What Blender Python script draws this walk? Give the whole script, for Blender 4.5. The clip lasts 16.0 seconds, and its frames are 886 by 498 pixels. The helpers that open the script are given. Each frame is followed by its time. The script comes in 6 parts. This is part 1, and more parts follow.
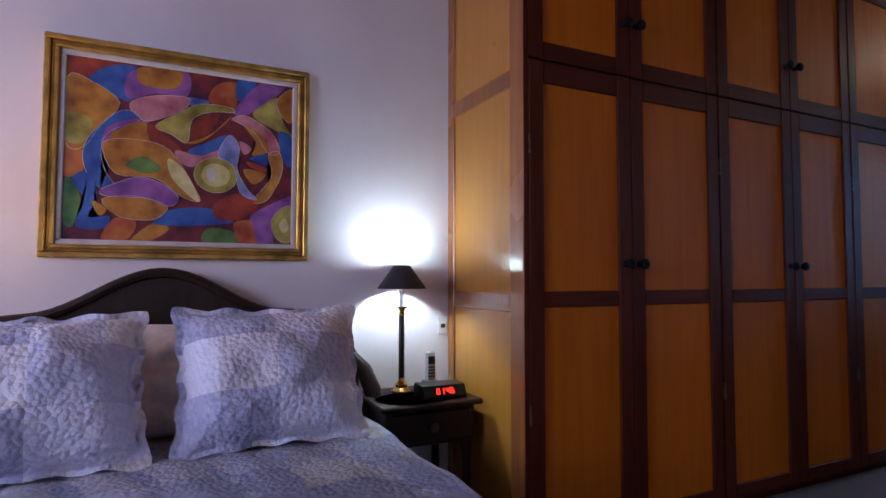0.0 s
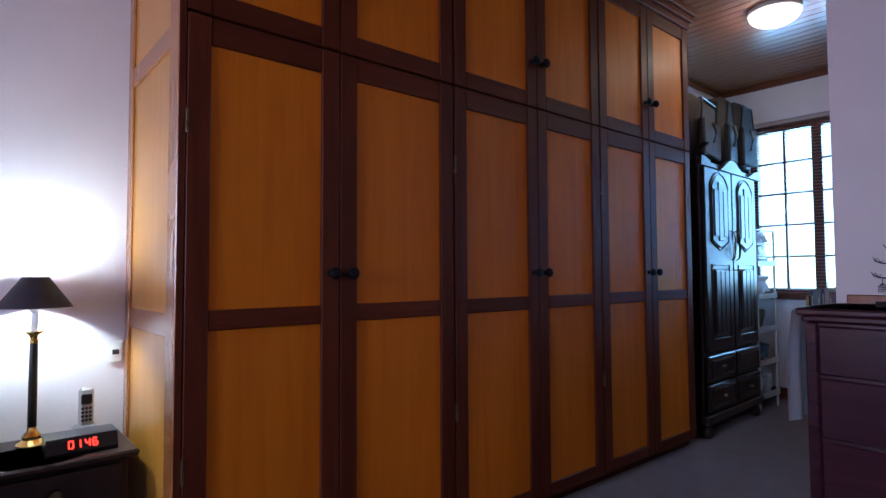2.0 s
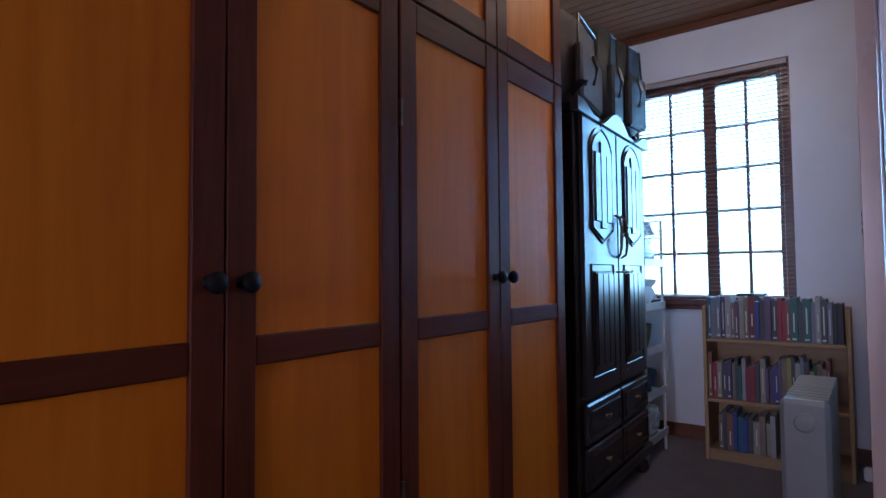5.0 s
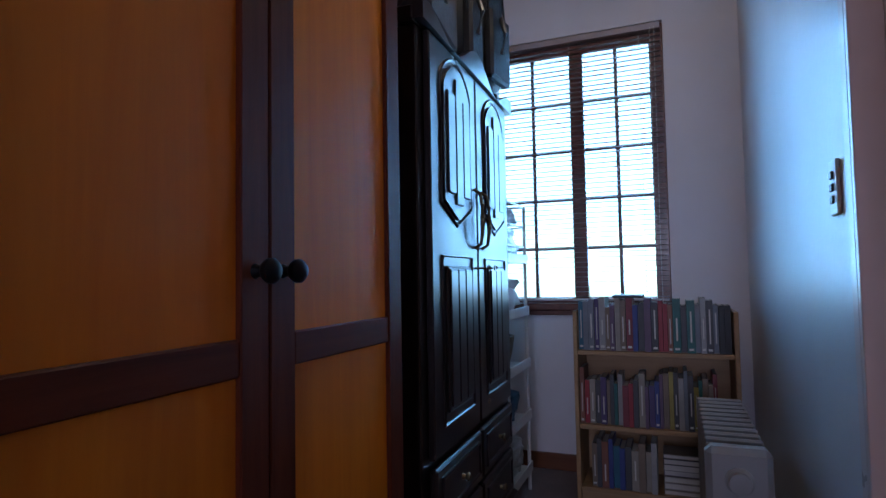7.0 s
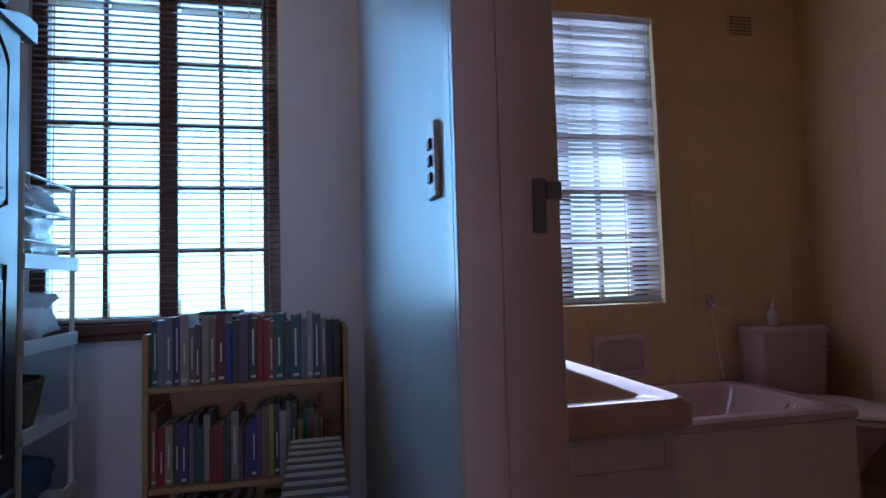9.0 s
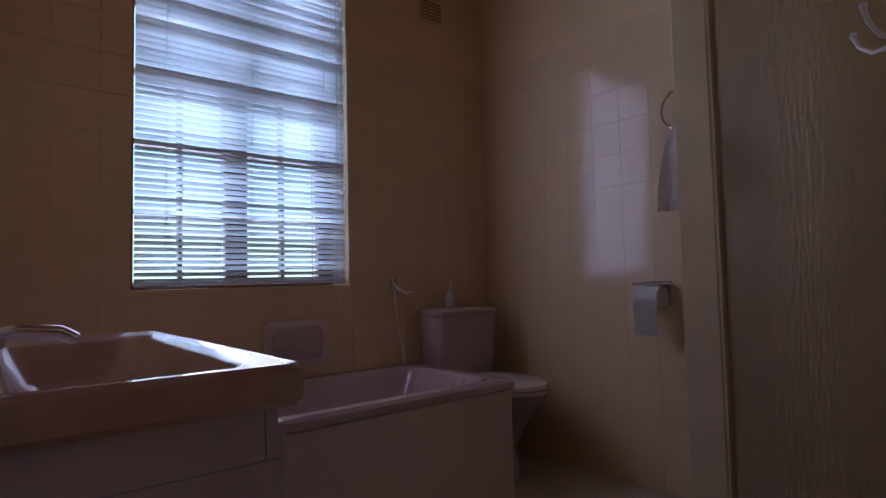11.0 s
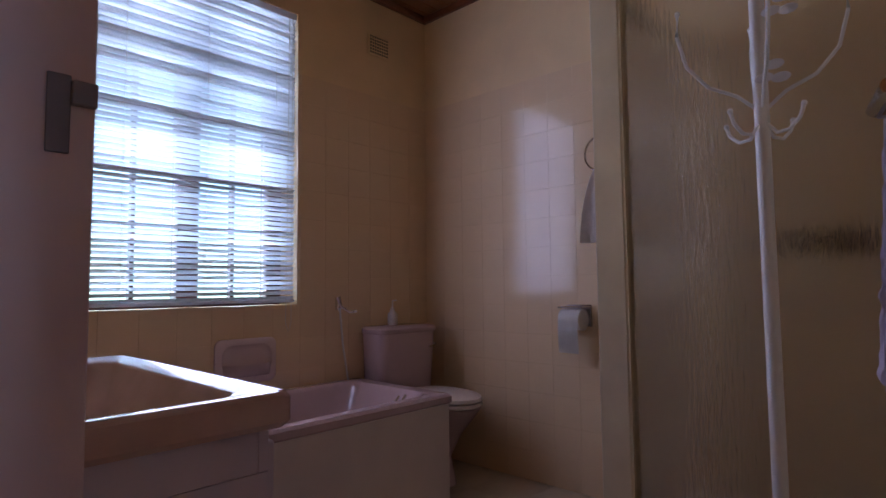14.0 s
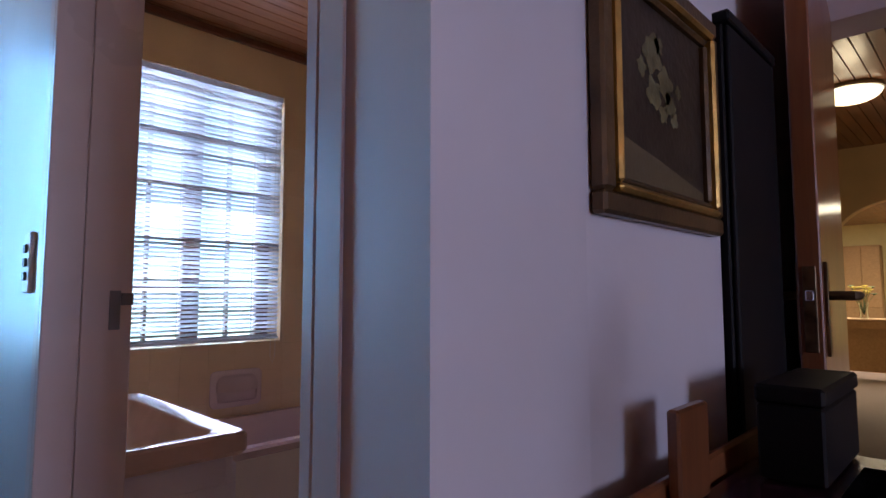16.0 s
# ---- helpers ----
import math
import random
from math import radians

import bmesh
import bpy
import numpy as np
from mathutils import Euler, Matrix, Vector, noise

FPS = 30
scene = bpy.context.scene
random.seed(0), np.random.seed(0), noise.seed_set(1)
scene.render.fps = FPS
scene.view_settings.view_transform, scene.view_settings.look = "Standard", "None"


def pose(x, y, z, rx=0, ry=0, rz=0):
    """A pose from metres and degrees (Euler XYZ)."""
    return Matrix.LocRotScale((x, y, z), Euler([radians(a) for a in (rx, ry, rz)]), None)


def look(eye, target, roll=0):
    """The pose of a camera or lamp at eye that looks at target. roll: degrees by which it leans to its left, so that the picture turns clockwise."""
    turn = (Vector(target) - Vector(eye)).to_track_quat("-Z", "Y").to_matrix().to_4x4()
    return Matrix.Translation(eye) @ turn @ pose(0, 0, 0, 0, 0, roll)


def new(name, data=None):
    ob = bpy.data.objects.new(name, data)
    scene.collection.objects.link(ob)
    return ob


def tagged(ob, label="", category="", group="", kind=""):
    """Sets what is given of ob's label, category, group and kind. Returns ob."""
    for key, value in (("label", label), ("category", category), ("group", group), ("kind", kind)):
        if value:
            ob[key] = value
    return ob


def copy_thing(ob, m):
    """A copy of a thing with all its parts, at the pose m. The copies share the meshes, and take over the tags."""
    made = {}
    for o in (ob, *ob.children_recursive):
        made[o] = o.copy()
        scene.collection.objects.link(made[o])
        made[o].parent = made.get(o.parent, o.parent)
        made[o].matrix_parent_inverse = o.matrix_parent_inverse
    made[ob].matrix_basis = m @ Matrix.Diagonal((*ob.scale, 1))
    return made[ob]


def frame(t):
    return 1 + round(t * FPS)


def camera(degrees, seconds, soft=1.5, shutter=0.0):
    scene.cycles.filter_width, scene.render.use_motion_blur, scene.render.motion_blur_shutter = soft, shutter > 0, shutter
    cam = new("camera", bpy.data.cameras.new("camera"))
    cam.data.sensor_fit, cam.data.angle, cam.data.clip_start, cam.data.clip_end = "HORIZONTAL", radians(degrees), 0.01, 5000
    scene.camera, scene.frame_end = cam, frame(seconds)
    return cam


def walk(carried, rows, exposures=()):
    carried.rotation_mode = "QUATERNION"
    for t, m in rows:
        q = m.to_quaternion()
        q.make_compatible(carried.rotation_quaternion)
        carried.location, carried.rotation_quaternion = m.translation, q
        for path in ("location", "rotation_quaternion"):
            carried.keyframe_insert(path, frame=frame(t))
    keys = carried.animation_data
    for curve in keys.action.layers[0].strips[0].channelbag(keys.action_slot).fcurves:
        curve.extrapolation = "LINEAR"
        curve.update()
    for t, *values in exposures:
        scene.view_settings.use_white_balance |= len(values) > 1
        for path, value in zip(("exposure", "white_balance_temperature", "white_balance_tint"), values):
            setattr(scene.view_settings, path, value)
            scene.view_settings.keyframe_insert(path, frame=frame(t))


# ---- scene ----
cam = camera(76.0, 16.0)
METRES, EYE, TILT, LEAN, TURN = 5.3, 1.1, 0.0, 0.0, -23.5
PATH = [
    (0, (-0.066, 0.204, 1.041), (0.814, 1.998, 1.137), 0.1),
    (0.5, (0.098, 0.167, 1.038), (1.098, 1.896, 1.143), -0.1),
    (1, (0.281, 0.162, 1.046), (1.381, 1.829, 1.152), -0.4),
    (1.5, (0.438, 0.183, 1.07), (1.62, 1.794, 1.162), -0.3),
    (2, (0.644, 0.227, 1.088), (1.945, 1.744, 1.176), -0.3),
    (2.5, (0.871, 0.276, 1.073), (2.255, 1.716, 1.164), -0.5),
    (3, (1.109, 0.369, 1.078), (2.524, 1.779, 1.172), -0.5),
    (3.2, (1.184, 0.424, 1.08), (2.604, 1.829, 1.171), -0.5),
    (5.3, (2.218, 1.020, 1.112), (3.840, 2.186, 1.194), -0.5),
    (5.5, (2.302, 1.062, 1.115), (3.942, 2.204, 1.194), -0.5),
    (6, (2.526, 1.153, 1.095), (4.235, 2.189, 1.185), -0.7),
    (6.5, (2.707, 1.226, 1.083), (4.472, 2.16, 1.181), -1.0),
    (7, (2.921, 1.303, 1.078), (4.772, 2.053, 1.175), -1.0),
    (7.5, (3.099, 1.295, 1.066), (5.033, 1.798, 1.161), -1.3),
    (8, (3.296, 1.254, 1.071), (5.278, 1.502, 1.169), -1.7),
    (8.5, (3.407, 1.206, 1.068), (5.404, 1.197, 1.168), -1.5),
    (9, (3.516, 1.148, 1.066), (5.466, 0.72, 1.175), -1.6),
    (9.5, (3.569, 1.061, 1.053), (5.421, 0.311, 1.153), -1.7),
    (10, (3.635, 0.941, 1.012), (5.373, -0.044, 1.113), -1.5),
    (12.3, (3.815, 0.759, 0.884), (5.22, -0.66, 1.007), -1.4),
    (12.5, (3.812, 0.771, 0.888), (5.208, -0.656, 1.014), -1.4),
    (13, (3.765, 0.825, 0.921), (5.143, -0.619, 1.05), -1.0),
    (13.5, (3.7, 0.893, 0.963), (5.071, -0.557, 1.097), -0.9),
    (14, (3.629, 0.978, 0.997), (5.002, -0.47, 1.131), -0.6),
    (14.5, (3.543, 1.074, 1.02), (4.928, -0.363, 1.155), -0.4),
    (15, (3.382, 1.154, 1.084), (4.781, -0.269, 1.22), -0.1),
    (15.5, (3.178, 1.181, 1.143), (4.58, -0.238, 1.282), 0.0),
    (16, (3.009, 1.197, 1.2), (4.403, -0.230, 1.355), -0.0),
]
EXPOSURES = [(0, -0.3), (1.0, 0.05), (1.5, 0.15), (3, 0.55), (5.5, 0.42), (7, -0.05), (8, -0.5), (9, -0.5), (10, -0.72), (12.5, -0.12), (14.5, 0.15), (16, 0.28)]
walk(cam, [(t, look(eye, target, roll)) for t, eye, target, roll in PATH], EXPOSURES)

# ---- world and large lights ----
world = bpy.data.worlds.new("sky")
scene.world = world
world.use_nodes = True
wn = world.node_tree.nodes
sky = wn.new("ShaderNodeTexSky")
sky.sky_type, sky.sun_disc = "NISHITA", False
sky.sun_elevation, sky.sun_rotation = radians(50), radians(20)
world.node_tree.links.new(sky.outputs[0], wn["Background"].inputs[0])
wn["Background"].inputs[1].default_value = 0.10


def lamp(name, kind, m, energy, color, size=0.1, size_y=None):
    data = bpy.data.lights.new(name, kind)
    data.energy, data.color = energy, color
    if kind == "AREA":
        data.shape, data.size, data.size_y = "RECTANGLE", size, size_y or size
    elif kind == "POINT":
        data.shadow_soft_size = size
    else:
        data.angle = size
    ob = new(name, data)
    ob.matrix_world = m
    return ob


lamp("sun", "SUN", look((20, -40, 50), (0, 0, 0)), 2.5, (1, 0.95, 0.88), radians(0.5))
DAY = (0.17, 0.48, 1.0)
# Daylight in the openings: passage window, bathroom window, bedroom window.
lamp("daylight_passage", "AREA", look((6.33, 1.78, 1.70), (4.0, 1.70, 1.45)), 76, DAY, 0.85, 1.4)
lamp("daylight_bathroom", "AREA", look((6.43, -0.12, 1.68), (4.0, -0.3, 1.3)), 42, (0.56, 0.62, 1.0), 0.90, 1.45)
# Extra fill in front of the blind, added to brighten the room past the slats.
lamp("bathroom_daylight_fill", "AREA", look((6.085, -0.20, 1.64), (4.2, -0.20, 1.58)), 11, (0.58, 0.60, 1.0), 0.74, 1.38)
lamp("daylight_bedroom", "AREA", look((-2.66, 0.95, 1.55), (0.0, 1.5, 0.7)), 76, (0.58, 0.63, 1.0), 1.3, 1.2)
lamp("bedside_bulb", "POINT", pose(0.835, 2.435, 1.070), 17, (0.70, 0.87, 1.0), 0.022)
# Out-of-view bulb, added for the warm glow on the wall left of the bed.
lamp("unseen_warm_bulb", "POINT", pose(-1.05, 2.36, 1.076), 30, (1.0, 0.55, 0.22), 0.03)
lamp("passage_ceiling_bulb", "POINT", pose(4.60, 1.55, 2.62), 5, (1.0, 0.86, 0.70), 0.10)
lamp("corridor_ceiling_bulb", "POINT", pose(3.70, -3.75, 2.40), 2.2, (1.0, 0.80, 0.52), 0.10)
# Unseen overhead fill, added to brighten the room beyond the arch.
lamp("far_room_fill", "AREA", look((4.6, -9.6, 2.66), (4.6, -9.6, 0)), 190, (1.0, 0.86, 0.62), 3.0, 3.0)


# ---- materials ----
def mat(name, color, rough=0.5, var=0.08, scale=6.0, bump=0.0, fine=120.0, metal=0.0, coat=0.0, spec=0.5, sheen=0.0, tint=None, rand=0.0):
    """Paint, cloth, plastic or metal: two scales of variation in colour, gloss and relief."""
    m = bpy.data.materials.new(name)
    m.use_nodes = True
    n, l = m.node_tree.nodes, m.node_tree.links
    b = n["Principled BSDF"]
    tc = n.new("ShaderNodeTexCoord")
    n1, n2 = n.new("ShaderNodeTexNoise"), n.new("ShaderNodeTexNoise")
    n1.inputs["Scale"].default_value, n2.inputs["Scale"].default_value = scale, fine
    n1.inputs["Detail"].default_value = 4
    l.new(tc.outputs["Object"], n1.inputs["Vector"])
    l.new(tc.outputs["Object"], n2.inputs["Vector"])
    r = n.new("ShaderNodeValToRGB")
    r.color_ramp.elements[0].position, r.color_ramp.elements[1].position = 0.3, 0.7
    dark = tuple(c * (1 - 2.2 * var) for c in color)
    light = tint or tuple(min(1, c * (1 + 1.2 * var)) for c in color)
    r.color_ramp.elements[0].color, r.color_ramp.elements[1].color = (*dark, 1), (*light, 1)
    l.new(n1.outputs["Fac"], r.inputs["Fac"])
    out = r.outputs["Color"]
    if rand:
        info, hs = n.new("ShaderNodeObjectInfo"), n.new("ShaderNodeHueSaturation")
        mr = n.new("ShaderNodeMapRange")
        mr.inputs["To Min"].default_value, mr.inputs["To Max"].default_value = 1 - rand, 1 + rand
        l.new(info.outputs["Random"], mr.inputs["Value"])
        l.new(mr.outputs[0], hs.inputs["Value"])
        l.new(out, hs.inputs["Color"])
        out = hs.outputs["Color"]
    l.new(out, b.inputs["Base Color"])
    mr2 = n.new("ShaderNodeMapRange")
    mr2.inputs["To Min"].default_value, mr2.inputs["To Max"].default_value = max(0.02, rough - 0.06), min(1, rough + 0.08)
    l.new(n1.outputs["Fac"], mr2.inputs["Value"])
    l.new(mr2.outputs[0], b.inputs["Roughness"])
    b.inputs["Metallic"].default_value = metal
    b.inputs["Coat Weight"].default_value = coat
    b.inputs["Coat Roughness"].default_value = 0.12
    b.inputs["Specular IOR Level"].default_value = spec
    b.inputs["Sheen Weight"].default_value = sheen
    if bump:
        mix = n.new("ShaderNodeMath")
        mix.operation = "ADD"
        l.new(n1.outputs["Fac"], mix.inputs[0])
        l.new(n2.outputs["Fac"], mix.inputs[1])
        bp = n.new("ShaderNodeBump")
        bp.inputs["Strength"].default_value, bp.inputs["Distance"].default_value = bump, 0.004
        l.new(mix.outputs[0], bp.inputs["Height"])
        l.new(bp.outputs[0], b.inputs["Normal"])
    return m


def wood(name, dark, light, rough=0.3, axis="z", coat=0.4, grain=1.0, rand=0.12, spec=0.5, bump=0.035):
    """Varnished timber: long grain along one axis, slow blotches, fine pores."""
    m = bpy.data.materials.new(name)
    m.use_nodes = True
    n, l = m.node_tree.nodes, m.node_tree.links
    b = n["Principled BSDF"]
    tc, mp = n.new("ShaderNodeTexCoord"), n.new("ShaderNodeMapping")
    s = [14.0 * grain] * 3
    s["xyz".index(axis)] = 0.9 * grain
    mp.inputs["Scale"].default_value = s
    l.new(tc.outputs["Object"], mp.inputs["Vector"])
    info = n.new("ShaderNodeObjectInfo")
    off = n.new("ShaderNodeVectorMath")
    off.operation = "ADD"
    l.new(mp.outputs[0], off.inputs[0])
    mul = n.new("ShaderNodeMath")
    mul.operation = "MULTIPLY"
    mul.inputs[1].default_value = 37.0
    l.new(info.outputs["Random"], mul.inputs[0])
    l.new(mul.outputs[0], off.inputs[1])
    g, blot = n.new("ShaderNodeTexNoise"), n.new("ShaderNodeTexNoise")
    g.inputs["Scale"].default_value, g.inputs["Detail"].default_value, g.inputs["Roughness"].default_value = 2.2, 8, 0.65
    g.inputs["Distortion"].default_value = 0.7
    l.new(off.outputs[0], g.inputs["Vector"])
    blot.inputs["Scale"].default_value, blot.inputs["Detail"].default_value = 2.6, 3
    l.new(tc.outputs["Object"], blot.inputs["Vector"])
    r = n.new("ShaderNodeValToRGB")
    r.color_ramp.elements[0].position, r.color_ramp.elements[1].position = 0.25, 0.75
    r.color_ramp.elements[0].color, r.color_ramp.elements[1].color = (*dark, 1), (*light, 1)
    l.new(g.outputs["Fac"], r.inputs["Fac"])
    hs = n.new("ShaderNodeHueSaturation")
    add, mr = n.new("ShaderNodeMath"), n.new("ShaderNodeMapRange")
    l.new(blot.outputs["Fac"], add.inputs[0])
    l.new(info.outputs["Random"], add.inputs[1])
    mr.inputs["From Max"].default_value = 2.0
    mr.inputs["To Min"].default_value, mr.inputs["To Max"].default_value = 1 - 2 * rand, 1 + 2 * rand
    l.new(add.outputs[0], mr.inputs["Value"])
    l.new(mr.outputs[0], hs.inputs["Value"])
    l.new(r.outputs["Color"], hs.inputs["Color"])
    l.new(hs.outputs["Color"], b.inputs["Base Color"])
    mr2 = n.new("ShaderNodeMapRange")
    mr2.inputs["To Min"].default_value, mr2.inputs["To Max"].default_value = max(0.03, rough - 0.08), rough + 0.1
    l.new(blot.outputs["Fac"], mr2.inputs["Value"])
    l.new(mr2.outputs[0], b.inputs["Roughness"])
    b.inputs["Coat Weight"].default_value, b.inputs["Coat Roughness"].default_value = coat, 0.15
    b.inputs["Specular IOR Level"].default_value = spec
    bp = n.new("ShaderNodeBump")
    bp.inputs["Strength"].default_value, bp.inputs["Distance"].default_value = bump, 0.002
    l.new(g.outputs["Fac"], bp.inputs["Height"])
    l.new(bp.outputs[0], b.inputs["Normal"])
    return m


def glow(name, color, strength):
    m = bpy.data.materials.new(name)
    m.use_nodes = True
    b = m.node_tree.nodes["Principled BSDF"]
    b.inputs["Base Color"].default_value = (*color, 1)
    b.inputs["Emission Color"].default_value, b.inputs["Emission Strength"].default_value = (*color, 1), strength
    return m


def glass(name, color=(1, 1, 1), rough=0.0, bump=0.0):
    m = bpy.data.materials.new(name)
    m.use_nodes = True
    n, l = m.node_tree.nodes, m.node_tree.links
    b = n["Principled BSDF"]
    b.inputs["Base Color"].default_value = (*color, 1)
    b.inputs["Transmission Weight"].default_value, b.inputs["Roughness"].default_value, b.inputs["IOR"].default_value = 1.0, rough, 1.45
    if bump:
        tc, mp, no, bp = n.new("ShaderNodeTexCoord"), n.new("ShaderNodeMapping"), n.new("ShaderNodeTexNoise"), n.new("ShaderNodeBump")
        mp.inputs["Scale"].default_value = (60, 60, 9)
        no.inputs["Scale"].default_value, no.inputs["Detail"].default_value = 1.5, 3
        bp.inputs["Strength"].default_value, bp.inputs["Distance"].default_value = bump, 0.01
        l.new(tc.outputs["Object"], mp.inputs["Vector"])
        l.new(mp.outputs[0], no.inputs["Vector"])
        l.new(no.outputs["Fac"], bp.inputs["Height"])
        l.new(bp.outputs[0], b.inputs["Normal"])
    return m


def sheet_glass(name):
    """Thin flat glazing: clear, with a mirror gloss that grows towards grazing."""
    m = bpy.data.materials.new(name)
    m.use_nodes = True
    n, l = m.node_tree.nodes, m.node_tree.links
    clear, gloss, mix, fres = n.new("ShaderNodeBsdfTransparent"), n.new("ShaderNodeBsdfGlossy"), n.new("ShaderNodeMixShader"), n.new("ShaderNodeFresnel")
    clear.inputs["Color"].default_value = (0.95, 0.97, 0.96, 1)
    gloss.inputs["Roughness"].default_value = 0.02
    l.new(fres.outputs[0], mix.inputs["Fac"])
    l.new(clear.outputs[0], mix.inputs[1])
    l.new(gloss.outputs[0], mix.inputs[2])
    l.new(mix.outputs[0], n["Material Output"].inputs["Surface"])
    return m


PAINT = mat("wall_paint", (0.74, 0.70, 0.72), 0.42, 0.03, 2.5, 0.10, 60, spec=0.5)
GLOSSPAINT = mat("gloss_wall_paint", (0.66, 0.66, 0.68), 0.36, 0.04, 3.0, 0.16, 45, spec=0.5)
CREAM = mat("cream_paint", (0.76, 0.57, 0.32), 0.55, 0.04, 3, 0.08, 70)
YELLOW = mat("yellow_paint", (0.72, 0.62, 0.36), 0.6, 0.04, 3, 0.06, 70)
TILE = mat("cream_glazed_tile", (0.76, 0.575, 0.36), 0.13, 0.02, 4, 0.05, 14, rand=0.012)
GROUT = mat("grout", (0.75, 0.56, 0.33), 0.8, 0.05, 9, 0.2, 90)
FLOORTILE = mat("floor_tile", (0.66, 0.58, 0.44), 0.22, 0.03, 5, 0.05, 40, rand=0.012)
CARPET = mat("carpet", (0.150, 0.098, 0.095), 0.95, 0.12, 9, 0.8, 420, sheen=0.3)
SKIRT = wood("skirting_wood", (0.10, 0.03, 0.015), (0.20, 0.07, 0.03), 0.35, "y", 0.2)
CEILWOOD_Y = wood("ceiling_boards", (0.20, 0.075, 0.028), (0.36, 0.15, 0.06), 0.32, "y", 0.3, 0.8, 0.16)
MAHOG = wood("dark_frame_wood", (0.065, 0.012, 0.005), (0.140, 0.030, 0.011), 0.46, "z", 0.03, 1.0, 0.10, spec=0.15)
MAHOG_X = wood("dark_rail_wood", (0.065, 0.012, 0.005), (0.140, 0.030, 0.011), 0.46, "x", 0.03, 1.0, 0.10, spec=0.15)
PANEL = wood("honey_panel_wood", (0.56, 0.130, 0.005), (0.70, 0.200, 0.009), 0.48, "z", 0.02, 0.6, 0.07, spec=0.22)
SIDEPANEL = wood("golden_panel_wood", (0.36, 0.150, 0.020), (0.46, 0.21, 0.033), 0.30, "z", 0.3, 0.6, 0.07)
ORANGE = wood("orange_frame_wood", (0.20, 0.065, 0.018), (0.32, 0.12, 0.035), 0.25, "z", 0.4)
DARKWOOD = wood("dark_bedroom_wood", (0.012, 0.006, 0.005), (0.030, 0.014, 0.010), 0.42, "z", 0.1, 1.0, 0.1, spec=0.4, bump=0.02)
EBONY = wood("ebony_wood", (0.010, 0.006, 0.006), (0.026, 0.015, 0.013), 0.30, "z", 0.12, 1.0, 0.1, spec=0.42, bump=0.004)
CHESTWOOD = wood("plum_wood", (0.030, 0.008, 0.016), (0.060, 0.017, 0.030), 0.18, "y", 0.5, 1.0, 0.1)
PINE = wood("pine_wood", (0.32, 0.18, 0.085), (0.46, 0.28, 0.14), 0.5, "y", 0.0)
DOORWOOD = wood("door_wood", (0.16, 0.05, 0.018), (0.30, 0.11, 0.04), 0.3, "z", 0.3)
BLACKWOOD = mat("black_lacquer", (0.005, 0.004, 0.005), 0.6, 0.2, 8, 0.05, 200, spec=0.2)
FRAMEPAINT = mat("frame_enamel", (0.68, 0.57, 0.55), 0.28, 0.04, 5, 0.05, 60)
WINWOOD = wood("window_wood", (0.10, 0.025, 0.015), (0.20, 0.06, 0.035), 0.35, "z", 0.2)
SLATWHITE = mat("slat_enamel", (0.80, 0.80, 0.82), 0.55, 0.03, 10, 0)
tr_n, tr_l = SLATWHITE.node_tree.nodes, SLATWHITE.node_tree.links
tr_b, tr_m = tr_n.new("ShaderNodeBsdfTranslucent"), tr_n.new("ShaderNodeMixShader")
tr_b.inputs["Color"].default_value, tr_m.inputs["Fac"].default_value = (0.72, 0.84, 0.95, 1), 0.16
tr_l.new(tr_n["Principled BSDF"].outputs[0], tr_m.inputs[1])
tr_l.new(tr_b.outputs[0], tr_m.inputs[2])
tr_l.new(tr_m.outputs[0], tr_n["Material Output"].inputs["Surface"])
SLATTAN = mat("slat_tan", (0.46, 0.36, 0.34), 0.35, 0.04, 10, 0)
CORD = mat("cord", (0.70, 0.66, 0.60), 0.8, 0.1, 200, 0.2, 600)
PLASTIC = mat("white_plastic", (0.74, 0.73, 0.72), 0.35, 0.03, 6, 0)
OFFWHITE = mat("cream_enamel", (0.66, 0.64, 0.62), 0.3, 0.05, 5, 0.03, 80)
BLACKPLASTIC = mat("black_plastic", (0.012, 0.012, 0.014), 0.3, 0.1, 8, 0.02, 200)
GREYPLASTIC = mat("grey_plastic", (0.22, 0.22, 0.24), 0.4, 0.1, 8, 0)
BRASS = mat("brass", (0.75, 0.50, 0.16), 0.22, 0.1, 12, 0.02, 90, metal=1.0)
OLDBRASS = mat("old_brass", (0.20, 0.14, 0.08), 0.4, 0.25, 30, 0.1, 200, metal=1.0)
CHROME = mat("chrome", (0.75, 0.75, 0.77), 0.12, 0.05, 10, 0, metal=1.0)
IRON = mat("black_iron", (0.006, 0.005, 0.006), 0.55, 0.15, 40, 0.1, 300, spec=0.2)
GOLD = mat("gilt_wood", (0.62, 0.39, 0.11), 0.34, 0.22, 14, 0.25, 160, metal=0.75)
DARKGILT = mat("dark_gilt", (0.13, 0.075, 0.03), 0.38, 0.25, 12, 0.2, 140, metal=0.35)
LINEN = mat("linen_mat", (0.60, 0.55, 0.52), 0.85, 0.06, 20, 0.3, 500)
SANITARY = mat("mauve_ceramic", (0.52, 0.38, 0.37), 0.10, 0.03, 3, 0.0, coat=0.4)
COUNTER = mat("brown_marble_resin", (0.54, 0.37, 0.31), 0.10, 0.10, 5, 0.0, coat=0.5)
CABWHITE = mat("lilac_white_board", (0.64, 0.57, 0.64), 0.35, 0.04, 3, 0.03, 60)
TOWEL = mat("towelling", (0.74, 0.70, 0.86), 0.95, 0.10, 14, 0.3, 260, sheen=0.4)
WHITECLOTH = mat("white_cloth", (0.70, 0.69, 0.72), 0.9, 0.05, 10, 0.5, 300, sheen=0.2)
